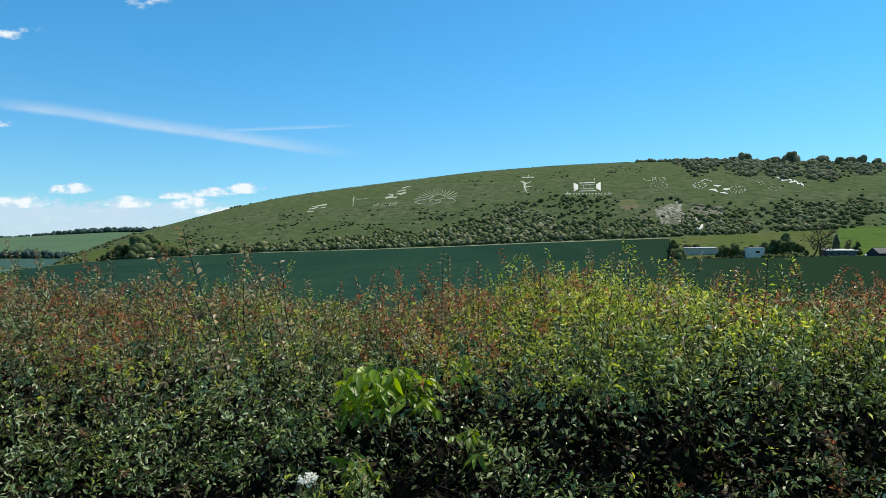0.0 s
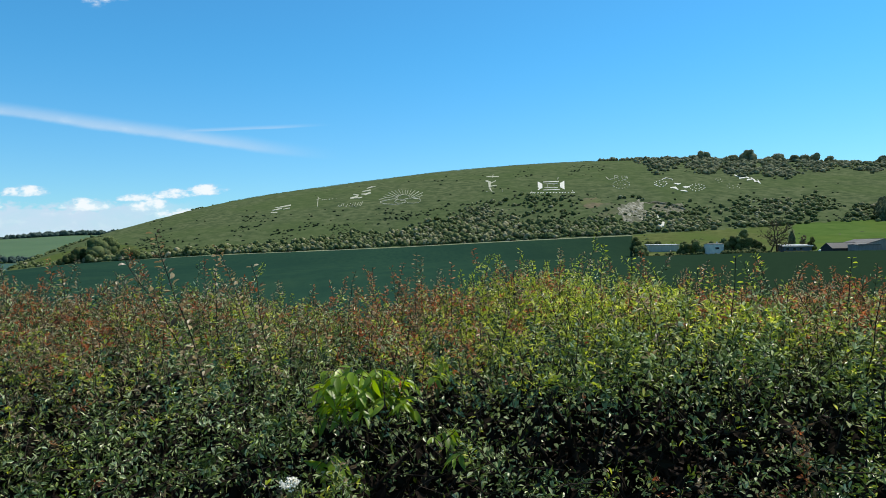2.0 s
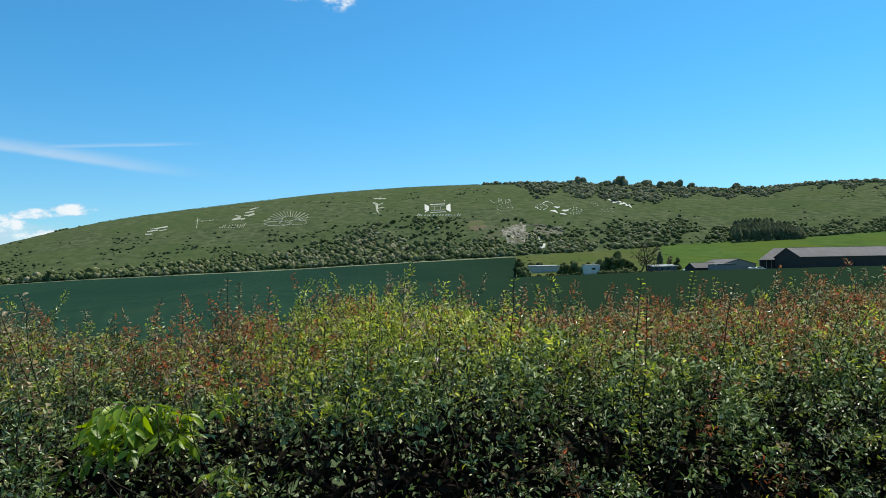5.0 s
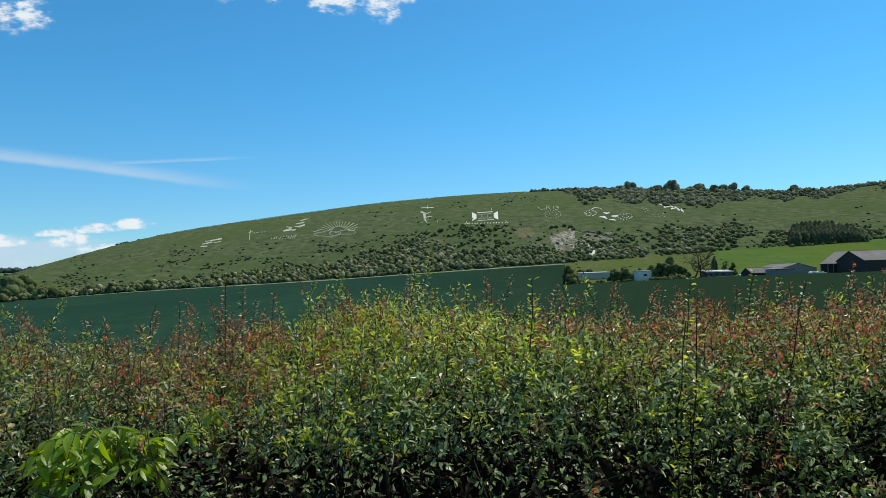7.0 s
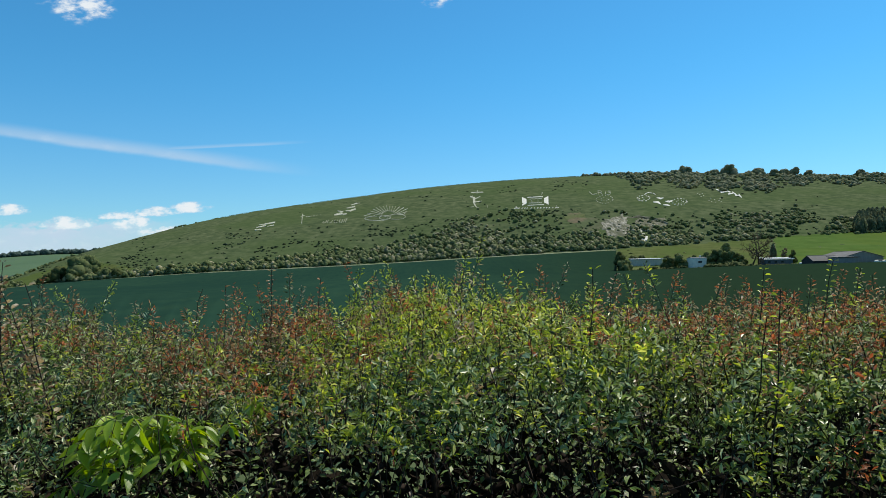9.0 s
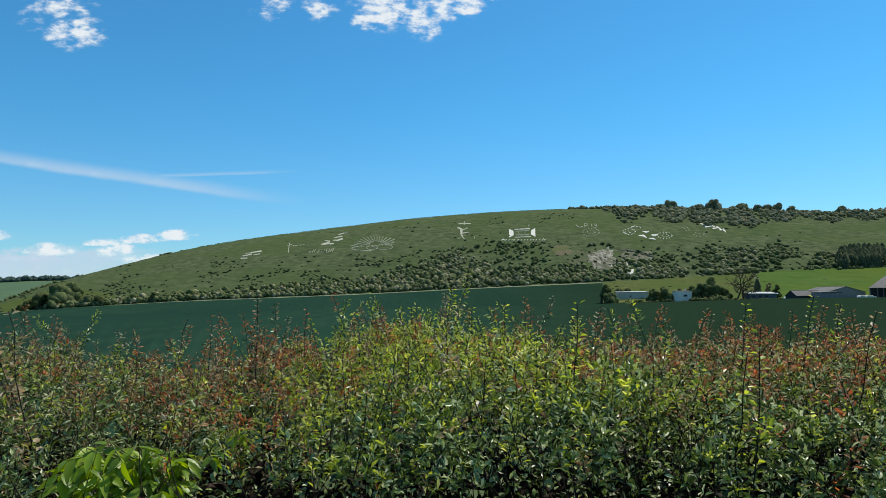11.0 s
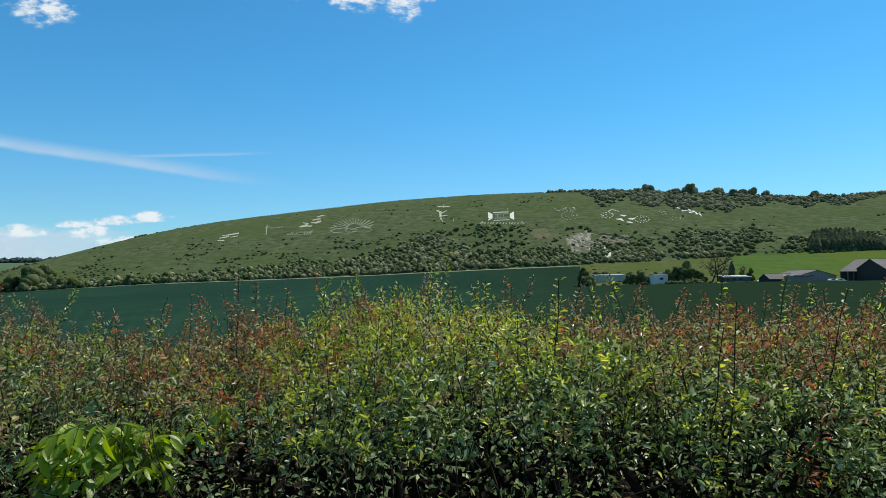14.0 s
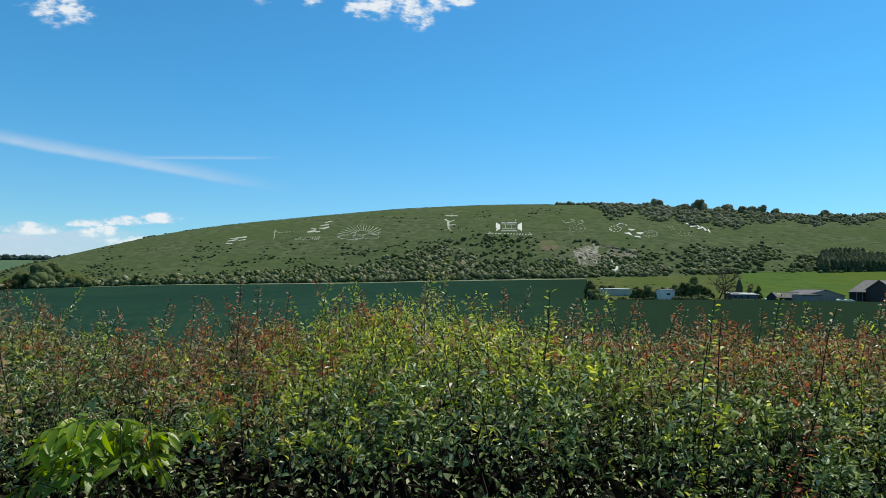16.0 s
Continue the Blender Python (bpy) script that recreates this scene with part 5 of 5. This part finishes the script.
def build_hedge():
    rng = np.random.default_rng(77)
    stems = []
    kinds = {"old": [], "new": [], "mix": [], "red": []}

    def dress(pts, gap, size, pick, taper=0.65, start=0.1):
        at, way, s = leaves_on(pts, rng, gap, size, taper, start)
        if len(s):
            x = pts[0][0]
            if pick == "new" and rng.uniform() < np.interp(x, (-1.2, -0.3, 0.1, 1.0, 1.6), (0.70, 0.42, 0.14, 0.14, 0.25)) or pick == "red" and rng.uniform() < np.interp(x, (-0.6, -0.2), (0.5, 0.3)):
                pick = "mix"
            ripe = rng.uniform(0, 1, len(s)) < (1.0 if pick == "old" else 0.74)
            kinds[pick].append((at[ripe], way[ripe], s[ripe]))
            if not ripe.all():
                kinds["old"].append((at[~ripe], way[~ripe], s[~ripe]))

    # upright shoots through the top of the hedge
    n = 3700
    x = rng.uniform(LEFT, RIGHT, n)
    y = rng.uniform(1.42, 3.10, n)
    top = hedge_top(x, y)
    red = redness(x, y)
    # lum mixes leaf drifts with sunlit brightness, painted as more young leaves
    lum = np.array([noise.noise((p * 1.3, q * 1.3, 9.0)) for p, q in zip(x, y)]) + 0.30 * np.exp(-((x - 0.55) / 0.5) ** 2) + 0.25 * np.exp(-((x + 0.25) / 0.3) ** 2) - 0.3 * np.clip((-0.45 - x) / 0.3, 0, 1) - 0.5 * np.clip((x - 0.95) / 0.5, 0, 1)
    tuft = np.array([noise.noise((p * 6.5, q * 6.5, 5.0)) for p, q in zip(x, y)])
    for i in range(n):
        if tuft[i] < -0.25 and rng.uniform() < 0.7 or y[i] < 2.05 and x[i] < 0.3 and rng.uniform() < 0.6:
            continue
        tall = rng.normal(0.035, 0.03) + 0.07 * tuft[i] + (0.12 * rng.uniform() if rng.uniform() < 0.16 else 0)
        long = rng.uniform(0.28, 0.42)
        tip = np.array((x[i], y[i], top[i] + tall))
        low = np.clip((2.0 - y[i]) / 0.7, 0, 1) * (1 - 0.55 * min(1.0, max(0.0, (x[i] - 0.05) / 0.4)) * (y[i] > 1.45))
        way = np.array((rng.normal() * (0.34 + 0.45 * low), rng.normal() * 0.2 - 0.45 * low, 1.0))
        pts = shoot_line(tip - way / np.linalg.norm(way) * long, way, long, rng, 0.15)
        bare = 3 if y[i] < 2.3 and hollow(*pts[2]) > 0.4 else 1
        stems.append((pts[bare:], np.linspace(0.0015, 0.0007, len(pts) - bare)))
        third = pts[:3], pts[2:5], pts[4:]
        ripe = np.clip((y[i] - 1.55) / 0.60, 0, 1) if x[i] < 0.25 else np.clip((y[i] - 1.35) / 0.35, 0, 1)
        ripe *= np.interp(x[i], (0.8, 1.3), (1.0, 0.7))
        for seg, gap, size, pick, thin in ((third[0], 0.045, 0.0190, "old", 1.0),
                                           (third[1], 0.0130, 0.0200, "new" if rng.uniform() < np.clip(0.46 + lum[i] - 0.70 * low, 0.02, 0.95) * ripe else "old", 0.9),
                                           (third[2], 0.0072, 0.0190, "red" if rng.uniform() < red[i] else ("new" if rng.uniform() < (0.9 - 0.65 * low) * (0.25 + 0.75 * ripe) else "old"), 0.6)):
            if y[i] < 2.3 and rng.uniform() < hollow(*seg[1]) or elder_gap(*seg[1]) and rng.uniform() < 0.85:
                continue
            dress(seg, gap, size, pick, thin, 0.0)
    # side shoots on the face towards the road
    n = 2600
    x = rng.uniform(LEFT, RIGHT, n)
    z = rng.uniform(0.35, 1.28, n) ** 0.8
    for i in range(n):
        yy = float(np.interp(z[i], (0.35, 0.95, 1.1, 1.28), (1.40, 1.42, 1.52, 1.78)))
        yy += (1.46 - yy) * min(1.0, max(0.0, (x[i] - 0.05) / 0.4)) + rng.uniform(-0.05 - 0.15 * min(1.0, max(0.0, (x[i] - 0.5) / 0.4)), 0.28)
        if z[i] > 0.8 and rng.uniform() < hollow(x[i], yy - 0.1, z[i]):
            continue
        way = np.array((rng.normal() * 0.6, -0.65, rng.uniform(-0.25, 0.8)))
        long = rng.uniform(0.12, 0.28)
        if elder_gap(x[i], yy - 0.1, z[i] + 0.05) and rng.uniform() < 0.85:
            continue
        pts = shoot_line((x[i], yy, z[i]), way, long, rng, 0.14)
        stems.append((pts[1:], np.linspace(0.0017, 0.0008, len(pts) - 1)))
        dress(pts, 0.0115, 0.0178, "old" if rng.uniform() < np.interp(x[i], (-0.2, 0.2, 0.8), (0.95, 0.85, 0.74)) else ("new" if rng.uniform() < 0.75 else "red"), 0.8, 0.0)
    # rosettes of leaves on short spurs, in pads over the top and the brow
    n = 40000
    front = np.arange(n) < 18000
    outer = rng.uniform(0, 1, n) < 0.18
    side = rng.uniform(0, 2.6, n)
    x = np.where(outer, np.where(side < 1.3, LEFT - 2.0 * side, RIGHT + 2.0 * (side - 1.3)), rng.uniform(LEFT, RIGHT, n))
    y = np.where(front, rng.uniform(1.15, 1.62, n), rng.uniform(1.55, 3.12, n))
    pad = np.array([noise.noise((p * 7.5, q * 7.5, 2.0)) + 0.5 * noise.noise((p * 19, q * 19, 6.0)) for p, q in zip(x, y)])
    z = hedge_top(x, y) + 0.10 * pad - np.interp(y, (1.95, 2.3), (0.0, 0.035)) - np.abs(rng.normal(size=n)) * 0.035
    # same drifts and sunlit stretches, the brightness put into the share of young leaves
    lum = np.array([noise.noise((p * 1.3, q * 1.3, 9.0)) for p, q in zip(x, y)]) + 0.30 * np.exp(-((x - 0.55) / 0.5) ** 2) + 0.25 * np.exp(-((x + 0.25) / 0.3) ** 2) - 0.25 * np.clip((-0.45 - x) / 0.3, 0, 1) - 0.35 * np.clip((x - 0.95) / 0.5, 0, 1)
    low = np.clip((1.95 - y) / 0.6, 0, 1)
    fresh = np.clip(0.42 + 0.8 * lum - 0.5 * low, 0.04, 0.85)
    red = redness(x, y)
    dice, second = rng.uniform(0, 1, n), rng.uniform(0, 1, n)
    kept = (pad > np.interp(y, (1.8, 2.3), (0.07, -0.15))) & (rng.uniform(0, 1, n) > 0.97 * hollow(x, y, z) * (y < 2.2)) & ~((y < 1.92) & (np.abs(x + 0.135) < 0.14) & (z > 1.16) & (rng.uniform(0, 1, n) < 0.85))
    brown = np.interp(x, (-1.2, -0.3, 0.1, 1.0, 1.6), (0.60, 0.35, 0.12, 0.15, 0.30))
    kind_ = np.where(dice < 0.72 * red, np.where(second < 0.55, "red", "mix"), np.where(dice < 0.72 * red + (1 - 0.72 * red) * fresh, np.where(second < brown, "mix", "new"), "old"))
    for key in kinds:
        mine = np.flatnonzero(kept & (kind_ == key))
        mine = np.repeat(mine, rng.integers(5, 9, len(mine)))
        way = unit(len(mine), rng) + np.array((0, -0.35, 0.45))
        way /= np.linalg.norm(way, axis=1)[:, None]
        kinds[key].append((np.stack([x[mine], y[mine], z[mine]], 1) + way * 0.004, way, rng.uniform(0.012, 0.0225, len(mine)) * np.where(outer[mine], 2.2, np.interp(y[mine], (1.5, 1.9), (0.88, 1.0)))))
    # old wood inside
    for i in range(170):
        p = (rng.uniform(LEFT, RIGHT), rng.uniform(1.7, 2.8), -0.05)
        pts = shoot_line(p, (rng.normal() * 0.3, rng.normal() * 0.2, 1.0), rng.uniform(0.8, 1.1), rng, 0.16, 7)
        pts[:, :2] = np.clip(pts[:, :2], (LEFT + 0.1, 1.6), (RIGHT - 0.1, 3.0))
        stems.append((pts, np.linspace(0.016, 0.004, len(pts))))

    hedge = thing("hawthorn_hedge", (0, 2.2, 0), "dense roadside hawthorn hedge with red and yellow-green young shoots", "hedge")
    back = Matrix.Translation((0, -2.2, 0))

    def under(ob):
        ob.matrix_parent_inverse = back
        return ob

    v, f = tubes(stems, 3)
    tagged(under(part("stem_tangle", raw_mesh("stem_tangle", v, f, True), M_TWIG, hedge, "thin dark brown hawthorn stems")), kind="stuff")
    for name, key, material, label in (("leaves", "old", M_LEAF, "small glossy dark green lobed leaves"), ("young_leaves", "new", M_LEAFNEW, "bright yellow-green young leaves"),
                                       ("bronzed_leaves", "mix", M_LEAFMIX, "olive and bronze half-grown leaves"), ("red_leaves", "red", M_LEAFRED, "coppery red young leaves on the shoot tips")):
        at, way, s = (np.concatenate(c) for c in zip(*kinds[key]))
        keep = np.ones(len(s), bool)
        face = (at[:, 1] < 2.0) & (at[:, 2] < 1.36)
        bunch = np.array([noise.noise(p * 8.5) + 0.5 * noise.noise(p * 19.0) for p in map(Vector, at[face])])
        keep[face] = (bunch > -0.16) & (rng.uniform(0, 1, face.sum()) > 0.97 * hollow(*at[face].T))
        # the umbel stands clear of the leaves
        keep &= ~((at[:, 1] < 1.45) & (np.abs(at[:, 0] + 0.262) < 0.045) & (np.abs(at[:, 2] - 1.205) < 0.05))
        at, way, s = at[keep], way[keep], s[keep]
        up = np.array((0, 0, 1.0)) + unit(len(s), rng) * 1.15
        way = way + unit(len(s), rng) * 0.6
        wide = s * rng.uniform(0.48, 0.86, len(s))
        near = (at[:, 1] < 1.66) & (at[:, 2] > 1.0)
        v, f = scatter(LEAF, LEAF_T, at[near], way[near], up[near], s[near], wide[near])
        v2, f2 = scatter(SIMPLE, SIMPLE_T, at[~near], way[~near], up[~near], s[~near], wide[~near] * 0.85)
        v, f = np.concatenate([v, v2]), np.concatenate([f, f2 + len(v)])
        tagged(under(part(name, raw_mesh(name, v, f), material, hedge, label)), kind="stuff")
    # close leaves just under the top
    n = 36000
    at = np.stack([rng.uniform(LEFT, RIGHT, n), rng.uniform(1.75, 3.1, n), np.zeros(n)], 1)
    at[:, 2] = hedge_top(at[:, 0], at[:, 1]) - rng.uniform(0.10, 0.40, n)
    # added near-black filler leaves, so the gaps look deeply shaded
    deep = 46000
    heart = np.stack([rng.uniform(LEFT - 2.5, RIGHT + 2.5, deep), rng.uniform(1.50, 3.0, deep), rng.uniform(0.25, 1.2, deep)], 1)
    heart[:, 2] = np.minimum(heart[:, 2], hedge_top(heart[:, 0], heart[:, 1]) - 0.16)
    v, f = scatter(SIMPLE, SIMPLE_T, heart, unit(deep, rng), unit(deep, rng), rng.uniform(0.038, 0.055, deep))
    tagged(under(part("dead_leaves", raw_mesh("dead_leaves", v, f), M_HEDGESHADE, hedge, "near-black filler leaves standing for the shade deep in the hedge")), kind="stuff")
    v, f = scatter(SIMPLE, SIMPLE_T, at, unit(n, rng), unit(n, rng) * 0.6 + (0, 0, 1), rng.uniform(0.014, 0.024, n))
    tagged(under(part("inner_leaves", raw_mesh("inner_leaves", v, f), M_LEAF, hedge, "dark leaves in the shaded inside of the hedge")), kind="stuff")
    # tangle of bare twigs in the shaded inside
    lines = []
    for i in range(3000):
        p = np.array((rng.uniform(LEFT, RIGHT), rng.uniform(1.75, 2.95), rng.uniform(0.1, 0.95)))
        way = rng.normal(size=3) * (1, 0.8, 0.9)
        line = shoot_line(p, way / np.linalg.norm(way), rng.uniform(0.2, 0.5), rng, 0.2, 3)
        line[:, :2] = np.clip(line[:, :2], (LEFT + 0.15, 1.68), (RIGHT - 0.15, 3.0))
        line[:, 2] = np.minimum(line[:, 2], hedge_top(line[:, 0], line[:, 1]) - 0.20)
        if hollow(*line.mean(axis=0)) < 0.3:
            lines.append((line, np.linspace(0.008, 0.003, 4)))
    for i in range(1300):
        p = np.array((rng.uniform(LEFT, RIGHT), rng.uniform(2.05, 2.9), rng.uniform(-0.05, 1.1)))
        way = rng.normal(size=3) * (1, 0.5, 0.8)
        line = shoot_line(p, way / np.linalg.norm(way), rng.uniform(0.3, 0.6), rng, 0.15, 3)
        line[:, 1] = np.clip(line[:, 1], 2.0, 2.95)
        line[:, 2] = np.minimum(line[:, 2], hedge_top(line[:, 0], line[:, 1]) - 0.22)
        line[:, 0] = np.clip(line[:, 0], LEFT + 0.15, RIGHT - 0.15)
        lines.append((line, np.linspace(0.014, 0.008, 4)))
    v, f = tubes(lines, 3)
    tagged(under(part("twig_tangle", raw_mesh("twig_tangle", v, f, True), M_TWIG, hedge, "tangle of bare dark twigs inside the hedge")), kind="stuff")

    # long shoots that stand clear of the top: tip, lean, length, redness
    tall = [((-0.690, 1.80, 1.705), (-0.32, 0.05, 1), 0.42, 0.95), ((-0.80, 1.86, 1.650), (-0.55, 0, 1), 0.36, 0.95), ((-0.655, 2.24, 1.670), (-0.12, 0, 1), 0.45, 0.95), ((-0.60, 2.10, 1.640), (-0.35, 0, 1), 0.40, 0.95),
            ((-0.50, 2.05, 1.615), (-0.22, 0, 1), 0.38, 0.95), ((0.00, 2.55, 1.645), (0.06, 0, 1), 0.42, 0.9), ((0.143, 2.68, 1.600), (0.02, 0, 1), 0.38, 1.0), ((-0.23, 2.60, 1.575), (0.05, 0, 1), 0.34, 0.8),
            ((-0.17, 2.65, 1.585), (0.02, 0, 1), 0.34, 0.9), ((0.51, 2.90, 1.605), (0.02, 0, 1), 0.36, 0.1), ((0.775, 2.40, 1.620), (0.08, 0, 1), 0.40, 0.0), ((0.60, 2.45, 1.600), (0.05, 0, 1), 0.34, 0.3),
            ((0.72, 2.75, 1.60), (0.0, 0, 1), 0.34, 0.2), ((0.775, 1.62, 1.625), (-0.04, 0, 1), 0.50, 0.4), ((1.05, 1.45, 1.585), (0.05, 0, 1), 0.48, 0.0), ((1.03, 1.46, 1.540), (0.1, 0, 1), 0.46, 0.2),
            ((1.36, 2.05, 1.61), (0.12, 0, 1), 0.42, 0.4), ((1.50, 1.75, 1.60), (0.2, 0, 1), 0.42, 0.5), ((1.72, 2.3, 1.63), (0.1, 0, 1), 0.42, 0.4), ((1.95, 2.5, 1.60), (0.1, 0, 1), 0.36, 0.5),
            ((2.15, 2.4, 1.62), (-0.1, 0, 1), 0.36, 0.6), ((-1.30, 2.55, 1.575), (-0.1, 0, 1), 0.34, 0.8), ((-1.06, 2.45, 1.545), (0.1, 0, 1), 0.32, 0.9), ((-1.55, 2.6, 1.56), (0.2, 0, 1), 0.32, 0.6),
            ((-0.05, 2.86, 1.595), (0.1, 0, 1), 0.34, 0.7), ((1.15, 2.6, 1.60), (0.0, 0, 1), 0.34, 0.5), ((0.93, 2.2, 1.585), (0.15, 0, 1), 0.36, 0.3), ((0.33, 2.3, 1.575), (-0.1, 0, 1), 0.34, 0.3),
            ((0.416, 1.46, 1.255), (0.1, -0.5, 1), 0.12, 1.0), ((0.425, 1.46, 1.160), (0.3, -0.6, 0.8), 0.12, 0.0), ((1.306, 1.55, 1.385), (0.1, -0.4, 1), 0.20, 1.0), ((1.22, 1.45, 1.24), (-0.2, -0.6, 0.8), 0.16, 1.0),
            ((0.85, 1.40, 1.13), (0.2, -0.6, 0.8), 0.15, 1.0), ((2.0, 1.55, 1.25), (0.1, -0.5, 0.9), 0.18, 1.0), ((0.60, 1.42, 1.18), (-0.3, -0.6, 0.7), 0.15, 0.9), ((-1.0, 1.45, 1.15), (0.3, -0.6, 0.7), 0.15, 0.9)]
    for k, (tip, lean, long, r) in enumerate(tall):
        rng = np.random.default_rng(300 + k)
        tip, lean = np.array(tip), np.array(lean, float)
        lean /= np.linalg.norm(lean)
        pts = shoot_line(tip - lean * long, lean, long, rng, 0.11, 7)
        pts += (tip - pts[-1]) * np.linspace(0, 1, len(pts))[:, None]
        v, f = tubes([(pts, np.linspace(0.0018, 0.0009, len(pts)))], 5)
        shoot = under(part("long_shoot", raw_mesh("long_shoot", v, f, True), M_TWIG, hedge))
        at, way, s = leaves_on(pts, rng, 0.016, 0.027 if tip[0] < -0.3 else 0.019, 0.65, 0.05)
        v, f = scatter(LEAF, LEAF_T, at, way, np.array((0, 0, 1.0)) + unit(len(s), rng) * 0.6, s)
        part("shoot_leaves", raw_mesh("shoot_leaves", v, f), (M_LEAFMIX if k % 3 or tip[0] < -0.3 else M_LEAFRED) if rng.uniform() < r else M_LEAFNEW, shoot)


build_hedge()


# ---- elder and umbel growing through the hedge ----
def elder_leaf_mesh():
    """One pointed oval leaflet a unit long, arched along its length and folded at the rib."""
    bm = bmesh.new()
    rows = []
    for i in range(8):
        t = i / 7
        w = 0.19 * math.sin(math.pi * min(1, t * 0.94 + 0.04) ** 0.8) * (1 - 0.25 * t) + (0.0 if i < 7 else -0.02)
        z = -0.22 * t * t
        rows.append([bm.verts.new((-max(w, 0.002), t, z + 0.05 * (w / 0.19))), bm.verts.new((0, t, z)), bm.verts.new((max(w, 0.002), t, z + 0.05 * (w / 0.19)))])
    for a, b in zip(rows, rows[1:]):
        bm.faces.new((a[0], a[1], b[1], b[0]))
        bm.faces.new((a[1], a[2], b[2], b[1]))
    for f in bm.faces:
        f.smooth = True
    data = bpy.data.meshes.new("leaf")
    bm.to_mesh(data)
    bm.free()
    return data


ELDER_LEAF = elder_leaf_mesh()


def elder(at, sprays, spread, seed, size, label):
    rng = np.random.default_rng(seed)
    ob = thing("elder_shoot", (at[0], at[1], 0), label, "elder", "elder shoots")
    lines = []
    for k in range(sprays):
        tip = np.array((rng.uniform(-1, 1) * spread[0], rng.uniform(-0.10, 0.12), at[2] + rng.uniform(-1, 1) * spread[1]))
        tip[2] -= abs(tip[0] / spread[0]) ** 2 * spread[1] * 0.6
        way = np.array((rng.normal() * 0.6 + tip[0] / spread[0] * 0.5, -0.75, rng.uniform(-0.5, 0.25)))
        way /= np.linalg.norm(way)
        long = size * rng.uniform(1.2, 1.7)
        a, b = tip - way * long * 0.5, tip + way * long * 0.5
        lines.append(([(0, 0.16, at[2] - 0.12), (a + (0, 0.16, at[2] - 0.06)) / 2, a, b], (0.002, 0.002, 0.0015, 0.001)))
        side = np.cross(way, (0, 0, 1))
        side /= np.linalg.norm(side)
        for j in range(5):
            s = (1, -1, 1, -1, 0)[j]
            foot = a + (b - a) * (0.45, 0.45, 0.8, 0.8, 1.0)[j]
            d = Vector(way * (0.5 if s else 1.0) + side * s * 0.9 + np.array((0, 0, -0.45)) + rng.normal(size=3) * 0.38).normalized()
            up = Vector((0, -0.15, 1)) + Vector(rng.normal(size=3) * 0.45)
            x = d.cross(up).normalized()
            z = x.cross(d)
            m = Matrix((x, d, z)).transposed().to_4x4()
            leaf = part("leaf", ELDER_LEAF, M_ELDER, ob)
            leaf.matrix_basis = Matrix.Translation(foot) @ m @ Matrix.Scale(size * rng.uniform(0.6, 1.25), 4)
    v, f = tubes([(np.array([(0.02, 0.25, -0.05), (0, 0.15, at[2] * 0.5), (0, 0.1, at[2] - 0.2)]), (0.004, 0.003, 0.002))], 5)
    part("stem", raw_mesh("stem", v, f, True), M_STALK, ob)
    for p, r in lines:
        v, f = tubes([(np.array(p), r)], 4)
        part("leaf_stalk", raw_mesh("leaf_stalk", v, f, True), M_STALK, ob)
    return ob


elder((-0.152, 1.87, 1.288), 66, (0.112, 0.050), 5, 0.047, "bright green elder shoot with drooping pointed leaflets in the hedge")
elder((0.055, 1.88, 1.315), 5, (0.024, 0.020), 6, 0.034, "small bright green elder sprig in the hedge")
elder((0.070, 1.60, 1.19), 4, (0.030, 0.015), 7, 0.038, "darker green elder sprig low in the hedge")
elder((-0.195, 1.62, 1.11), 5, (0.05, 0.03), 8, 0.058, "large shaded elder leaves low in the hedge")


def umbel(at, label):
    rng = np.random.default_rng(4)
    ob = thing("umbel_flower", (at[0], at[1], 0), label, "flower")
    v, f = tubes([(np.array([(0.02, 0.25, -0.05), (0.0, 0.1, at[2] * 0.6), (0, 0, at[2] - 0.03)]), (0.004, 0.003, 0.002))]
                 + [(np.array([(0, 0, at[2] - 0.03), (math.cos(k) * 0.010, math.sin(k) * 0.010, at[2] - 0.01), (math.cos(k) * 0.02, math.sin(k) * 0.02, at[2])]), (0.001, 0.001, 0.0007)) for k in range(7)], 5)
    part("stalk", raw_mesh("stalk", v, f, True), M_STALK, ob)
    petal = [(0, 0, 0), (0.4, 0.5, 0.1), (0, 1, 0), (-0.4, 0.5, 0.1)]
    mids = np.concatenate([np.stack([np.cos(np.arange(9) * 0.7) * 0.0145, np.sin(np.arange(9) * 0.7) * 0.010, rng.uniform(-0.006, 0.007, 9)], 1), [[0, 0, 0.008], [0.008, -0.01, 0.012]]])
    for c in mids:
        n = 14
        at_ = np.repeat(c[None] + (0, 0, at[2]), n, 0) + rng.normal(size=(n, 3)) * 0.0026
        v, f = scatter(petal, SIMPLE_T, at_, unit(n, rng), np.array((0, -0.6, 1.0)) + unit(n, rng) * 0.5, rng.uniform(0.004, 0.007, n))
        part("floret", raw_mesh("floret", v, f), M_PETAL, ob)


umbel((-0.272, 1.36, 1.187), "white umbel flower head on a green stalk in the hedge")
